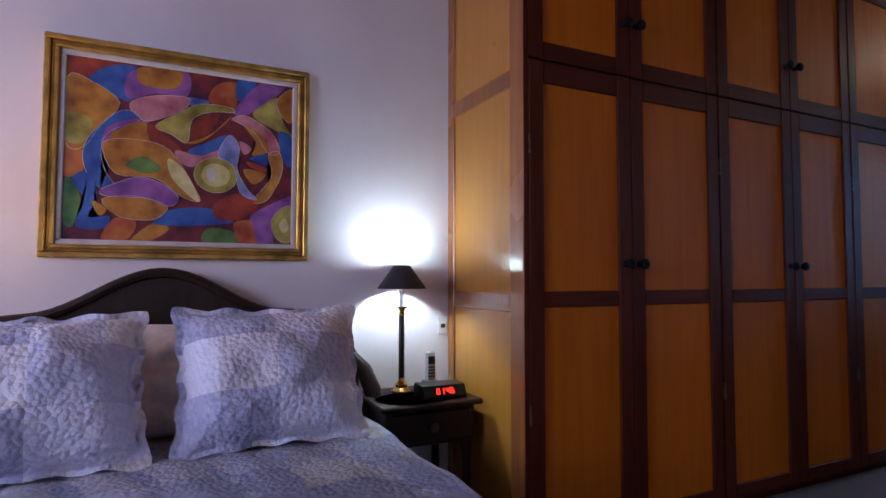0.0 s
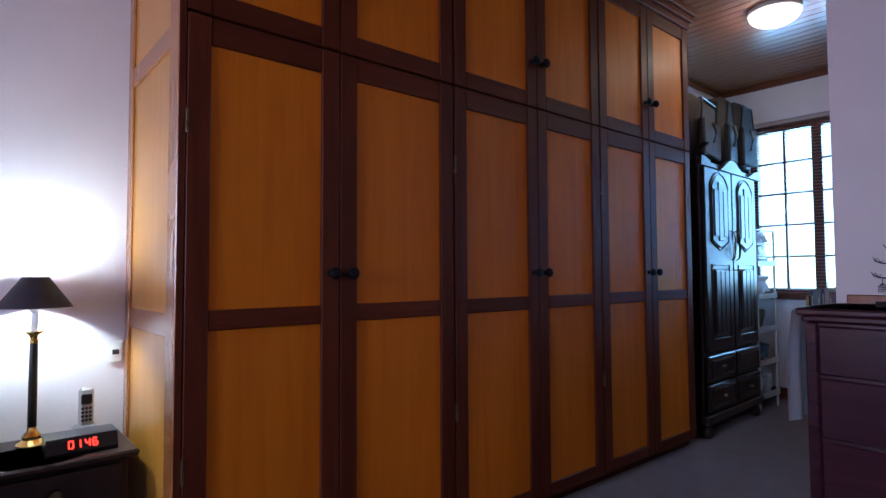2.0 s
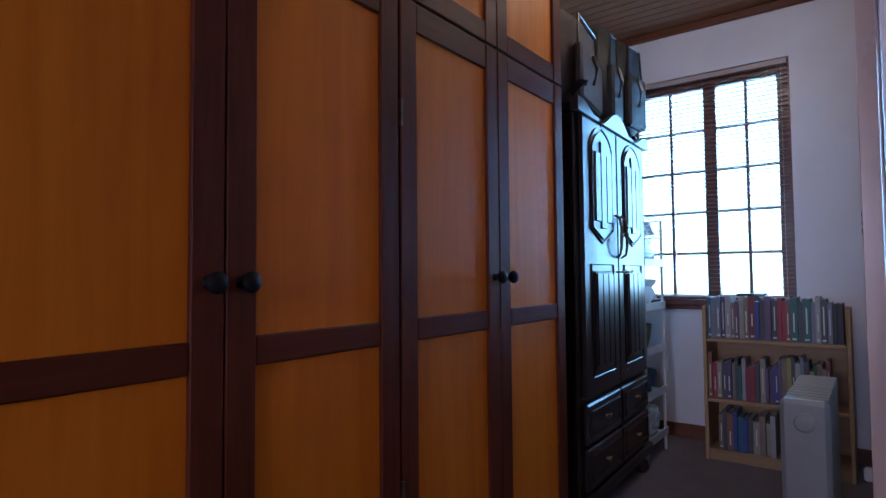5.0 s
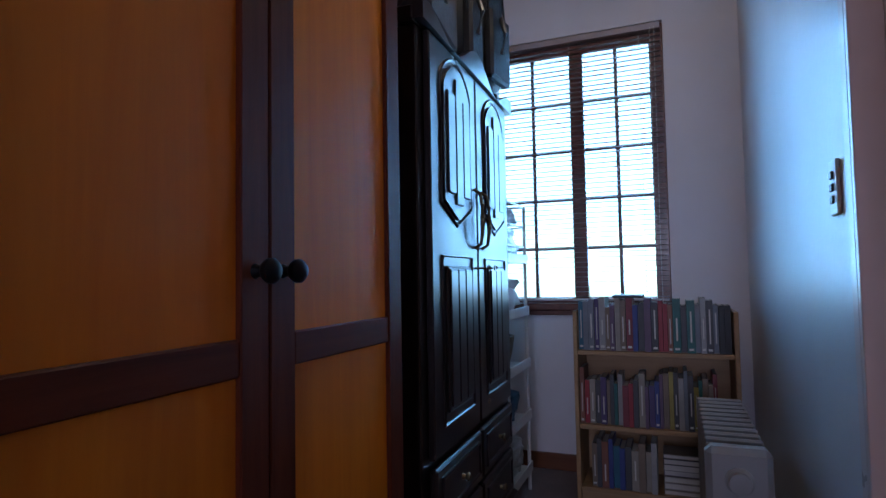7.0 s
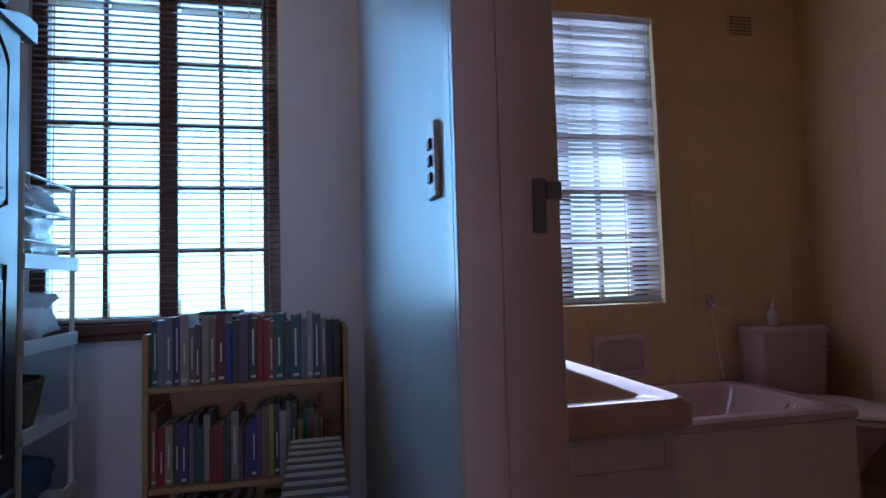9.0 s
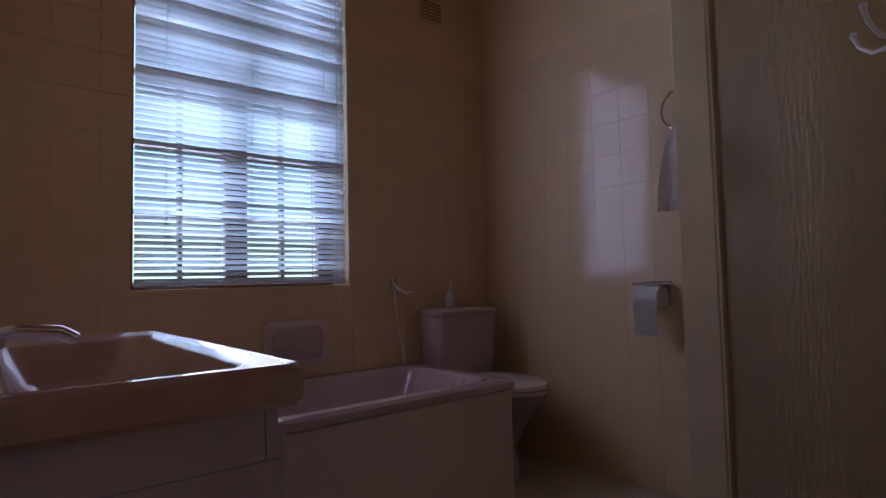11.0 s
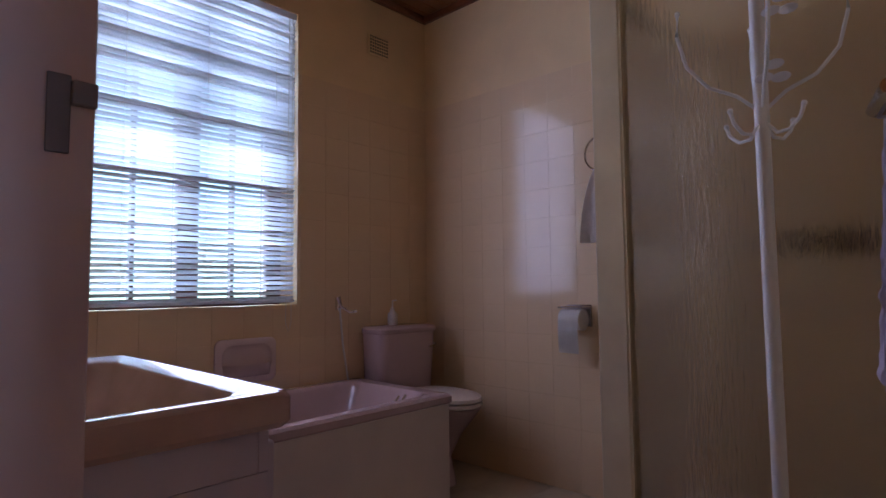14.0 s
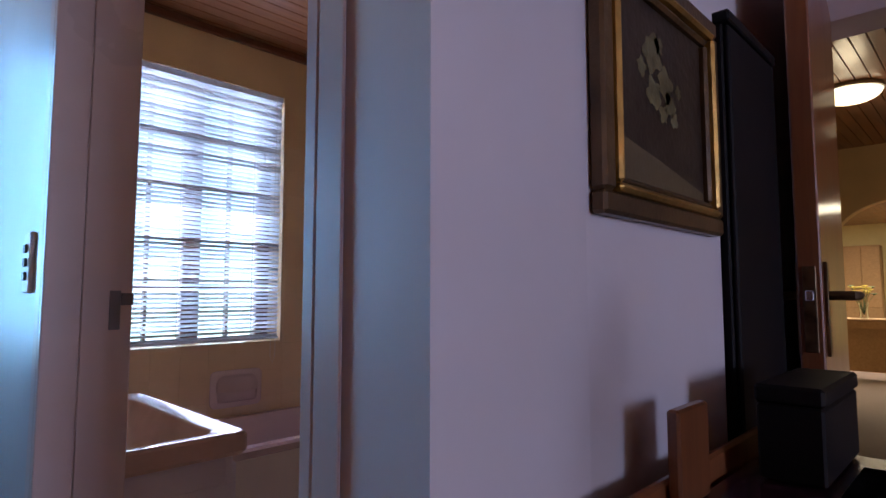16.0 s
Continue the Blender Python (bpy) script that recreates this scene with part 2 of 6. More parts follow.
PAPER = mat("paper", (0.72, 0.70, 0.66), 0.9, 0.04, 20, 0.1, 400)
ALU = mat("cream_aluminium", (0.62, 0.53, 0.36), 0.30, 0.05, 6, 0.02, 90, metal=0.25)
CLEAR = glass("clear_glass")
GLAZING = sheet_glass("window_glass")
RIPPLE = glass("rippled_glass", (0.85, 0.84, 0.80), 0.20, 0.45)
LAMPSHADE = mat("dark_shade_card", (0.022, 0.020, 0.032), 0.7, 0.1, 20, 0.2, 300)
BULB = glow("bulb_glow", (0.85, 0.94, 1.0), 30)
OPAL = glow("opal_glow", (1.0, 0.95, 0.86), 3.0)
OPALWARM = glow("opal_warm_glow", (1.0, 0.86, 0.58), 2.0)
LED = glow("red_digits", (1.0, 0.03, 0.02), 4.0)
OUTSIDE = glow("bright_sky", (0.38, 0.68, 1.0), 4.6)
# Daylight on the garden is put into its colour as emission.
GARDEN = glow("garden_glow", (0.55, 0.82, 0.80), 3.2)
GROUND = mat("pale_ground", (0.35, 0.33, 0.28), 0.95, 0.15, 0.6, 0.3, 30)
RENDERWALL = mat("outer_render", (0.6, 0.58, 0.54), 0.9, 0.08, 1.5, 0.2, 60)


# ---- mesh helpers ----
def box(bm, x0, x1, y0, y1, z0, z1, bev=0.0, seg=1):
    m = Matrix.Translation(((x0 + x1) / 2, (y0 + y1) / 2, (z0 + z1) / 2)) @ Matrix.Diagonal((abs(x1 - x0), abs(y1 - y0), abs(z1 - z0), 1))
    v = bmesh.ops.create_cube(bm, size=1, matrix=m)["verts"]
    if bev:
        e = list({e for w in v for e in w.link_edges})
        bmesh.ops.bevel(bm, geom=e, offset=bev, segments=seg, affect="EDGES", profile=0.5)
    return v


def cyl(bm, p, q, r0, r1=None, seg=16):
    p, q = Vector(p), Vector(q)
    d = q - p
    m = Matrix.Translation((p + q) / 2) @ d.to_track_quat("Z", "Y").to_matrix().to_4x4()
    bmesh.ops.create_cone(bm, cap_ends=True, segments=seg, radius1=r0, radius2=r0 if r1 is None else r1, depth=d.length, matrix=m)


def ball(bm, c, r, sx=1, sy=1, sz=1, seg=14):
    bmesh.ops.create_uvsphere(bm, u_segments=seg, v_segments=max(6, seg // 2), radius=r, matrix=Matrix.Translation(c) @ Matrix.Diagonal((sx, sy, sz, 1)))


def lathe(bm, prof, c=(0, 0, 0), seg=24, m=None):
    """Turns a profile of (radius, height) round an upright axis at c."""
    m = m or Matrix.Translation(c)
    rings = []
    for r, z in prof:
        rings.append([bm.verts.new(m @ Vector((r * math.cos(a * 2 * math.pi / seg), r * math.sin(a * 2 * math.pi / seg), z))) for a in range(seg)])
    for a, b in zip(rings, rings[1:]):
        for i in range(seg):
            bm.faces.new((a[i], a[(i + 1) % seg], b[(i + 1) % seg], b[i]))
    for ring, flip in ((rings[0], True), (rings[-1], False)):
        bm.faces.new(ring[::-1] if flip else ring)


def tube(bm, pts, r, seg=8, closed=False):
    pts = [Vector(p) for p in pts]
    rings = []
    n = len(pts)
    for i, p in enumerate(pts):
        a = pts[i - 1] if i or closed else p
        b = pts[(i + 1) % n] if i < n - 1 or closed else p
        q = (b - a).to_track_quat("Z", "Y")
        rr = r[i] if isinstance(r, (list, tuple)) else r
        rings.append([bm.verts.new(p + q @ Vector((rr * math.cos(k * 2 * math.pi / seg), rr * math.sin(k * 2 * math.pi / seg), 0))) for k in range(seg)])
    for i in range(n if closed else n - 1):
        a, b = rings[i], rings[(i + 1) % n]
        for k in range(seg):
            bm.faces.new((a[k], a[(k + 1) % seg], b[(k + 1) % seg], b[k]))
    if not closed:
        bm.faces.new(rings[0][::-1])
        bm.faces.new(rings[-1])


def prism(bm, pts, depth, m):
    """Extrudes an outline of (u, v) by depth along the third axis of m."""
    f = [bm.verts.new(m @ Vector((u, v, 0))) for u, v in pts]
    g = [bm.verts.new(m @ Vector((u, v, depth))) for u, v in pts]
    bm.faces.new(f[::-1])
    bm.faces.new(g)
    k = len(pts)
    for i in range(k):
        bm.faces.new((f[i], f[(i + 1) % k], g[(i + 1) % k], g[i]))


def grid(bm, nu, nv, fn):
    v = [[bm.verts.new(fn(i / nu, j / nv)) for j in range(nv + 1)] for i in range(nu + 1)]
    for i in range(nu):
        for j in range(nv):
            bm.faces.new((v[i][j], v[i + 1][j], v[i + 1][j + 1], v[i][j + 1]))


def link(name, bm, material, smooth=False):
    bmesh.ops.recalc_face_normals(bm, faces=bm.faces)
    me = bpy.data.meshes.new(name)
    bm.to_mesh(me)
    bm.free()
    for m in material if isinstance(material, (list, tuple)) else (material,):
        me.materials.append(m)
    if smooth:
        me.polygons.foreach_set("use_smooth", [True] * len(me.polygons))
        me.set_sharp_from_angle(angle=radians(40))
    return new(name, me)


def part(name, bm, material, parent, label="", smooth=False):
    ob = link(name, bm, material, smooth)
    ob.parent = parent
    return tagged(ob, label=label) if label else ob


def thing(name, at, label, category, group="", rz=0.0):
    ob = new(name)
    ob.empty_display_size = 0.1
    ob.matrix_world = pose(*at, 0, 0, rz)
    return tagged(ob, label, category, group)


def solid(name, bm, material, label, category, at=(0, 0, 0), rz=0.0, group="", smooth=False, kind=""):
    ob = link(name, bm, material, smooth)
    ob.matrix_world = pose(*at, 0, 0, rz)
    return tagged(ob, label, category, group, kind)


def boxes(*rows, bev=0.0):
    bm = bmesh.new()
    for r in rows:
        box(bm, *r, bev=bev)
    return bm


def structure(name, bm, material, label, smooth=False):
    return tagged(link(name, bm, material, smooth), label, name.split("_")[0], "", "structure")

# ---- the plan, in metres ----
YN, XE, YS, YB, YBS = 2.56, 6.12, 0.955, 0.825, -1.50   # north wall, east wall, passage south wall, its bathroom face, bathroom south wall
XC, XCB = 3.32, 3.43                                   # wall with the flower picture: bedroom face, bathroom face
XW, YR = -2.60, -0.85                                  # bedroom west and south walls
CEIL, BCEIL = 2.78, 2.705
DX0, DX1, DTOP = 3.445, 4.25, 2.06                      # bathroom doorway
YSR = 0.923                                            # the same wall on the hinge side, a little out of true
W1 = (1.315, 2.31, 0.918, 2.43)                         # passage window: y, y, z, z
XSW = 3.62                                             # wall behind the shower: bathroom face
W2 = (-0.58, 0.345, 0.918, 2.41)                        # bathroom window
CD0, CD1 = 2.45, 3.40                                   # corridor doorway

structure("floor_carpet", boxes((XW - 0.2, XE + 0.2, YS - 0.055, YN + 0.2, -0.12, 0.0), (XW - 0.2, XC + 0.06, YR - 0.15, YS - 0.055, -0.12, 0.0), (1.5, XSW - 0.05, -1.70, YR - 0.15, -0.12, 0.004), (1.5, 7.6, -14.2, -1.70, -0.12, 0.0)), CARPET, "worn purple-brown carpet in the bedroom and passage")
structure("floor_bathroom", boxes((XC + 0.06, XE + 0.2, YBS - 0.2, YS - 0.055, -0.12, -0.003)), GROUT, "grout bed under the cream bathroom floor tiles")

structure("wall_north", boxes((XW - 0.2, XE + 0.2, YN, YN + 0.2, 0, CEIL + 0.1)), PAINT, "white painted bedroom wall behind the bed")
structure("wall_west", boxes((XW - 0.2, XW, YR - 0.15, 0.30, 0, CEIL + 0.1), (XW - 0.2, XW, 1.60, YN, 0, CEIL + 0.1), (XW - 0.2, XW, 0.30, 1.60, 0, 0.95), (XW - 0.2, XW, 0.30, 1.60, 2.15, CEIL + 0.1)), PAINT, "white painted bedroom wall with a window opening")


def pierced(x0, x1, y0, y1, z0, z1, w):
    return boxes((x0, x1, y0, w[0], z0, z1), (x0, x1, w[1], y1, z0, z1), (x0, x1, w[0], w[1], z0, w[2]), (x0, x1, w[0], w[1], w[3], z1))


structure("wall_east_passage", pierced(XE, XE + 0.22, YS - 0.06, YN, 0, CEIL + 0.1, W1), PAINT, "white painted passage wall round the tall window")
structure("wall_east_bathroom", pierced(XE, XE + 0.29, YBS - 0.15, YS - 0.06, 0, CEIL + 0.1, W2), CREAM, "cream bathroom wall round the window")
wall_s = structure("wall_south_passage", boxes((DX1 + 0.02, XE, YS - 0.05, YS, 0, CEIL + 0.1), (DX0 - 0.02, DX1 + 0.02, YS - 0.05, YS, DTOP, CEIL + 0.1)), GLOSSPAINT, "glossy white passage wall beside the bathroom doorway")
structure("wall_north_bathroom", boxes((DX1 + 0.02, XE, YB, YS - 0.05, 0, CEIL + 0.1), (XCB, DX0 - 0.02, YB, YS - 0.05, 0, CEIL + 0.1), (DX0 - 0.02, DX1 + 0.02, YB, YS - 0.05, DTOP, CEIL + 0.1)), CREAM, "cream bathroom wall beside the doorway")
bm = bmesh.new()
prism(bm, [(3.289, YSR), (XC, 0.66), (XC + 0.06, 0.66), (XC + 0.06, YS - 0.05), (DX0 - 0.02, YS - 0.05), (DX0 - 0.02, YSR)], CEIL + 0.1, Matrix())
structure("wall_end_passage", bm, PAINT, "white painted end of the wall between doorway and bedroom")
structure("wall_picture", boxes((XC, XC + 0.06, 0.25, 0.66, 0, CEIL + 0.1), (XC + 0.053, XC + 0.06, YR, 0.25, 0, CEIL + 0.1)), PAINT, "white painted wall with a flower picture")
structure("wall_west_bathroom", boxes((XC + 0.06, XCB, 0.0, YS - 0.05, 0, CEIL + 0.1), (XC + 0.06, XSW, -0.06, 0.0, 0, CEIL + 0.1), (XSW - 0.06, XSW, YBS - 0.15, -0.06, 0, CEIL + 0.1)), CREAM, "cream bathroom wall behind the shower")
structure("wall_south_bathroom", boxes((XSW, XE, YBS - 0.15, YBS, 0, CEIL + 0.1)), CREAM, "cream bathroom wall behind the toilet")
structure("wall_south", boxes((XW, CD0, YR - 0.15, YR, 0, CEIL + 0.1), (CD1 + 0.05, XSW - 0.06, YR - 0.15, YR, 0, CEIL + 0.1), (CD0, CD1 + 0.05, YR - 0.15, YR, DTOP + 0.04, CEIL + 0.1)), PAINT, "white painted bedroom wall with the corridor doorway")
# Corridor and far room beyond the doorway.
structure("wall_corridor_east", boxes((XSW - 0.06, 4.40, -1.76, -1.70, 0, CEIL + 0.1), (4.34, 4.40, -5.8, -1.76, 0, CEIL + 0.1)), CREAM, "cream corridor wall")
structure("wall_corridor_west", boxes((1.9, 2.05, -5.8, YR - 0.15, 0, CEIL + 0.1)), CREAM, "cream corridor wall")
bm = bmesh.new()
arch = [(2.05, 0), (2.90, 0), (2.90, 1.72)] + [(3.55 - 0.65 * math.cos(a * math.pi / 20), 1.72 + 0.42 * math.sin(a * math.pi / 20)) for a in range(1, 20)] + [(4.20, 1.72), (4.20, 0), (4.34, 0), (4.34, CEIL), (2.05, CEIL)]
prism(bm, arch, 0.16, Matrix.Translation((0, -5.80, 0)) @ Matrix.Rotation(radians(90), 4, "X"))
structure("wall_arch", bm, CREAM, "cream corridor wall with an arched opening")
structure("wall_far_room", boxes((1.5, 7.5, -14.1, -13.9, 0, CEIL + 0.1), (1.5, 1.6, -13.9, -5.96, 0, CEIL + 0.1), (7.4, 7.5, -13.9, -5.96, 0, CEIL + 0.1), (4.34, 7.4, -5.96, -5.8, 0, CEIL + 0.1), (1.6, 2.05, -5.96, -5.8, 0, CEIL + 0.1)), YELLOW, "pale yellow wall of the room beyond the arch")


def boarded(x0, x1, y0, y1, z, w, along):
    """A ceiling of tongued boards with small open joints."""
    bm = bmesh.new()
    a0, a1 = (x0, x1) if along == "y" else (y0, y1)
    for k in range(int((a1 - a0) / w) + 1):
        u0, u1 = a0 + k * w + 0.002, min(a1, a0 + (k + 1) * w - 0.002)
        if u1 <= u0:
            continue
        b = (u0, u1, y0, y1) if along == "y" else (x0, x1, u0, u1)
        box(bm, *b, z, z + 0.02, bev=0.003)
    box(bm, x0, x1, y0, y1, z + 0.021, z + 0.06)
    return bm


structure("ceiling_bedroom", boarded(XW, XE, YR, YN, CEIL, 0.085, "y"), CEILWOOD_Y, "varnished tongue and groove ceiling boards")
structure("ceiling_bathroom", boarded(XCB, XE, YBS, YB, BCEIL, 0.085, "y"), CEILWOOD_Y, "varnished tongue and groove bathroom ceiling boards")
structure("ceiling_corridor_end", boarded(1.6, XSW - 0.06, -1.70, YR - 0.15, CEIL - 0.1, 0.085, "y"), CEILWOOD_Y, "varnished corridor ceiling boards by the doorway")
structure("ceiling_corridor", boarded(1.6, 7.4, -13.9, -1.70, CEIL - 0.1, 0.085, "y"), CEILWOOD_Y, "varnished corridor ceiling boards")
bm = boxes((4.2, XE, YN - 0.03, YN, CEIL - 0.05, CEIL), (XE - 0.03, XE, YS, YN - 0.03, CEIL - 0.05, CEIL), (3.3, XE - 0.03, YS, YS + 0.03, CEIL - 0.05, CEIL), bev=0.006)
structure("trim_cornice_passage", bm, SKIRT, "dark wooden cornice strip under the passage ceiling")
bm = boxes((XCB, XE, YBS, YBS + 0.03, BCEIL - 0.045, BCEIL), (XE - 0.03, XE, YBS + 0.03, YB, BCEIL - 0.045, BCEIL), bev=0.006)
structure("trim_cornice_bathroom", bm, SKIRT, "dark wooden cornice strip under the bathroom ceiling")
bm = boxes((5.40, XE, YN - 0.018, YN, 0, 0.09), (XE - 0.018, XE, YS, YN - 0.018, 0, 0.09), (DX1 + 0.06, XE - 0.018, YS, YS + 0.018, 0, 0.09), bev=0.004)
structure("baseboard_passage", bm, SKIRT, "dark red-brown wooden skirting board")
bm = boxes((XW, -0.9, YN - 0.018, YN, 0, 0.09), (XC - 0.018, XC, 0.26, 0.65, 0, 0.09), bev=0.004)
structure("baseboard_bedroom", bm, SKIRT, "dark red-brown wooden skirting board")

# Outdoors, seen through the windows.
structure("ground", boxes((XE + 0.3, 60, -40, 40, -0.5, -0.3)), GROUND, "pale sunlit ground outside the windows")
bm = bmesh.new()
box(bm, 11.0, 11.05, -9, 11, 1.75, 9.0)
structure("backdrop", bm, OUTSIDE, "bright hazy sky beyond the windows")
# Flat emissive sheet for the daylit garden; it also lights the blinds.
structure("backdrop_garden", boxes((11.0, 11.05, -9, 11, -0.3, 1.75)), GARDEN, "glowing sheet in place of the daylit garden beyond the windows")
structure("wall_outer_eaves", boxes((XE + 0.30, XE + 0.80, -2.5, 3.2, 2.62, 2.70)), RENDERWALL, "underside of the roof eaves outside the windows")


# ---- windows ----
def window(name, w, cols, rows, label, sill, inset=0.065):
    """Two casements with two panes across and five rows, in a wooden frame; cols: the panes' edges across, rows: up."""
    y0, y1, z0, z1 = w
    win = tagged(thing(name, (XE + inset, 0, 0), label, "window"), kind="structure")
    (a0, a1), (b0, b1) = cols
    r0, r1 = rows
    part("window_frame", boxes((-0.035, 0.04, y0, a0, z0, z1), (-0.035, 0.04, b1, y1, z0, z1), (-0.035, 0.04, a0, b1, z0, r0), (-0.035, 0.04, a0, b1, r1, z1), bev=0.004), WINWOOD, win)
    part("mullion", boxes((-0.035, 0.04, a1, b0, r0, r1), bev=0.004), WINWOOD, win)
    h = (r1 - r0) / 5
    for c0, c1 in cols:
        cm = (c0 + c1) / 2
        part("muntin", boxes((-0.014, 0.018, cm - 0.010, cm + 0.010, r0, r1)), WINWOOD, win)
        for k in range(1, 5):
            for p0, p1 in ((c0, cm - 0.010), (cm + 0.010, c1)):
                part("muntin", boxes((-0.014, 0.018, p0, p1, r0 + k * h - 0.010, r0 + k * h + 0.010)), WINWOOD, win)
        for k in range(5):
            for p0, p1 in ((c0, cm), (cm, c1)):
                ob = part("pane", boxes((0.000, 0.004, p0 + 0.003, p1 - 0.003, r0 + k * h + 0.003, r0 + (k + 1) * h - 0.003)), GLAZING, win)
                ob.visible_shadow = False
    if sill:
        part("window_sill", boxes((-0.115, -0.036, y0 - 0.03, y1 + 0.03, z0 - 0.035, z0 - 0.001), (-0.095, -0.066, y0 - 0.02, y1 + 0.02, z0 - 0.065, z0 - 0.036), bev=0.005), WINWOOD, win)
    return win


window("window_1", W1, ((1.388, 1.742), (1.818, 2.25)), (0.948, 2.334), "tall paned wooden window behind an open blind", True)
window("window_2", W2, ((-0.499, -0.153), (-0.053, 0.308)), (0.946, 2.392), "paned wooden bathroom window behind a half-closed blind", False, 0.185)


def blind(w, n, tilt, material, label, x, slat):
    y0, y1, z0, z1 = w[0] + 0.012, w[1] - 0.012, w[2] + 0.012, w[3] - 0.006
    b = thing("venetian_blind", (x, 0, 0), label, "blind")
    part("headrail", boxes((-0.018, 0.018, y0, y1, z1 - 0.035, z1), bev=0.003), material, b)
    part("bottom_rail", boxes((-0.014, 0.014, y0, y1, z0, z0 + 0.014), bev=0.003), material, b)
    bm = bmesh.new()
    grid(bm, 4, 1, lambda u, v: Vector(((u - 0.5) * slat, y0 + (y1 - y0) * v, 0.0025 * (1 - (2 * u - 1) ** 2))))
    bmesh.ops.solidify(bm, geom=bm.faces[:], thickness=0.0006)
    bmesh.ops.recalc_face_normals(bm, faces=bm.faces)
    me = bpy.data.meshes.new("slat")
    bm.to_mesh(me)
    bm.free()
    me.materials.append(material)
    step = (z1 - 0.05 - z0 - 0.02) / n
    for k in range(n + 1):
        ob = new("slat", me)
        ob.parent = b
        ob.matrix_local = pose(0, 0, z0 + 0.022 + k * step, 0, tilt + random.uniform(-0.5, 0.5), 0)
    for y in (y0 + 0.11, (y0 + y1) / 2, y1 - 0.11):
        for dx in (-slat / 2, slat / 2):
            bm = bmesh.new()
            tube(bm, [(dx, y, z0), (dx, y, z1 - 0.03)], 0.0009, 4)
            part("ladder_cord", bm, CORD, b)
    bm = bmesh.new()
    tube(bm, [(-0.03, y0 + 0.03, z1 - 0.03), (-0.033, y0 + 0.033, 1.3), (-0.03, y0 + 0.03, z0 - 0.10), (-0.03, y0 + 0.045, z0 - 0.14), (-0.03, y0 + 0.06, z0 - 0.10), (-0.032, y0 + 0.055, 1.4), (-0.03, y0 + 0.05, z1 - 0.03)], 0.0016, 5)
    part("pull_cord", bm, CORD, b)
    return b


blind(W1, 52, 4, SLATTAN, "tan slatted venetian blind hanging open in the passage window", XE + 0.012, 0.024)
blind(W2, 58, 42, SLATWHITE, "white slatted venetian blind hanging half closed in the bathroom window", XE + 0.010, 0.025)

# ---- doorway of the bathroom: rebated steel frame ----
fr = tagged(thing("door_frame", (0, 0, 0), "enamelled steel frame of the bathroom doorway", "door frame"), kind="structure")
for s, x, yf, pr in ((1, DX1, YS, 0.012), (-1, DX0, YSR, 0.005)):
    bm = boxes((x, x + 0.019 * s, yf - 0.05, yf + pr, 0, DTOP), (x + 0.010 * s, x + 0.019 * s, YB - 0.012, yf - 0.053, 0, DTOP), (x + 0.0195 * s, x + 0.058 * s, yf + 0.002, yf + pr, 0, DTOP + 0.04), (x + 0.0195 * s, x + 0.055 * s, YB - 0.012, YB - 0.002, 0, DTOP + 0.04), bev=0.002)
    part("jamb", bm, FRAMEPAINT, fr)
part("head", boxes((DX0, DX1, YB - 0.010, YS - 0.002, DTOP - 0.03, DTOP - 0.001), bev=0.002), FRAMEPAINT, fr)
bm = boxes((DX1 + 0.0065, DX1 + 0.0098, YB + 0.010, YB + 0.030, 1.128, 1.205), (DX1 + 0.002, DX1 + 0.0098, YB - 0.012, YB + 0.010, 1.176, 1.200), bev=0.001)
part("strike_plate", bm, GREYPLASTIC, fr, "dark metal strike plate")

# ---- bedroom: fitted wardrobe ----
YF = 1.955                                             # front of the wardrobe doors
ZB, ZP0, ZP1, ZR, ZP2, ZG, ZQ0, ZQ1, ZT = 0.055, 0.115, 0.925, 0.985, 1.775, 1.862, 1.935, 2.575, 2.655


def framed_door(parent, x0, x1, z0, z1, rails, name, stile=0.068):
    """A framed door in the front plane: dark stiles and rails, honey panels set back, quadrant beads."""
    bm = boxes((x0, x0 + stile, -0.022, 0, z0, z1), (x1 - stile, x1, -0.022, 0, z0, z1), bev=0.003)
    d = part(name, bm, MAHOG, parent)
    edges = [z0] + [v for r in rails for v in r] + [z1]
    bars = [(edges[0], edges[1])] + [(edges[k], edges[k + 1]) for k in range(2, len(edges) - 2, 2)] + [(edges[-2], edges[-1])]
    for a, b in bars:
        part("rail", boxes((x0 + stile, x1 - stile, -0.020, -0.001, a, b), bev=0.003), MAHOG_X, d)
    for k in range(1, len(edges) - 2, 2):
        a, b = edges[k], edges[k + 1]
        part("panel", boxes((x0 + stile - 0.004, x1 - stile + 0.004, -0.011, -0.005, a - 0.004, b + 0.004)), PANEL, d, "honey-coloured wooden panel")
    return d


def knob(parent, x, z, y=-0.022):
    bm = bmesh.new()
    m = Matrix.Translation((x, y, z)) @ Matrix.Rotation(radians(90), 4, "X")
    lathe(bm, [(0.013, 0), (0.010, 0.006), (0.009, 0.014), (0.016, 0.020), (0.021, 0.028), (0.021, 0.035), (0.015, 0.042), (0.004, 0.045)], seg=18, m=m)
    part("knob", bm, BLACKWOOD, parent, "round black turned knob", True)


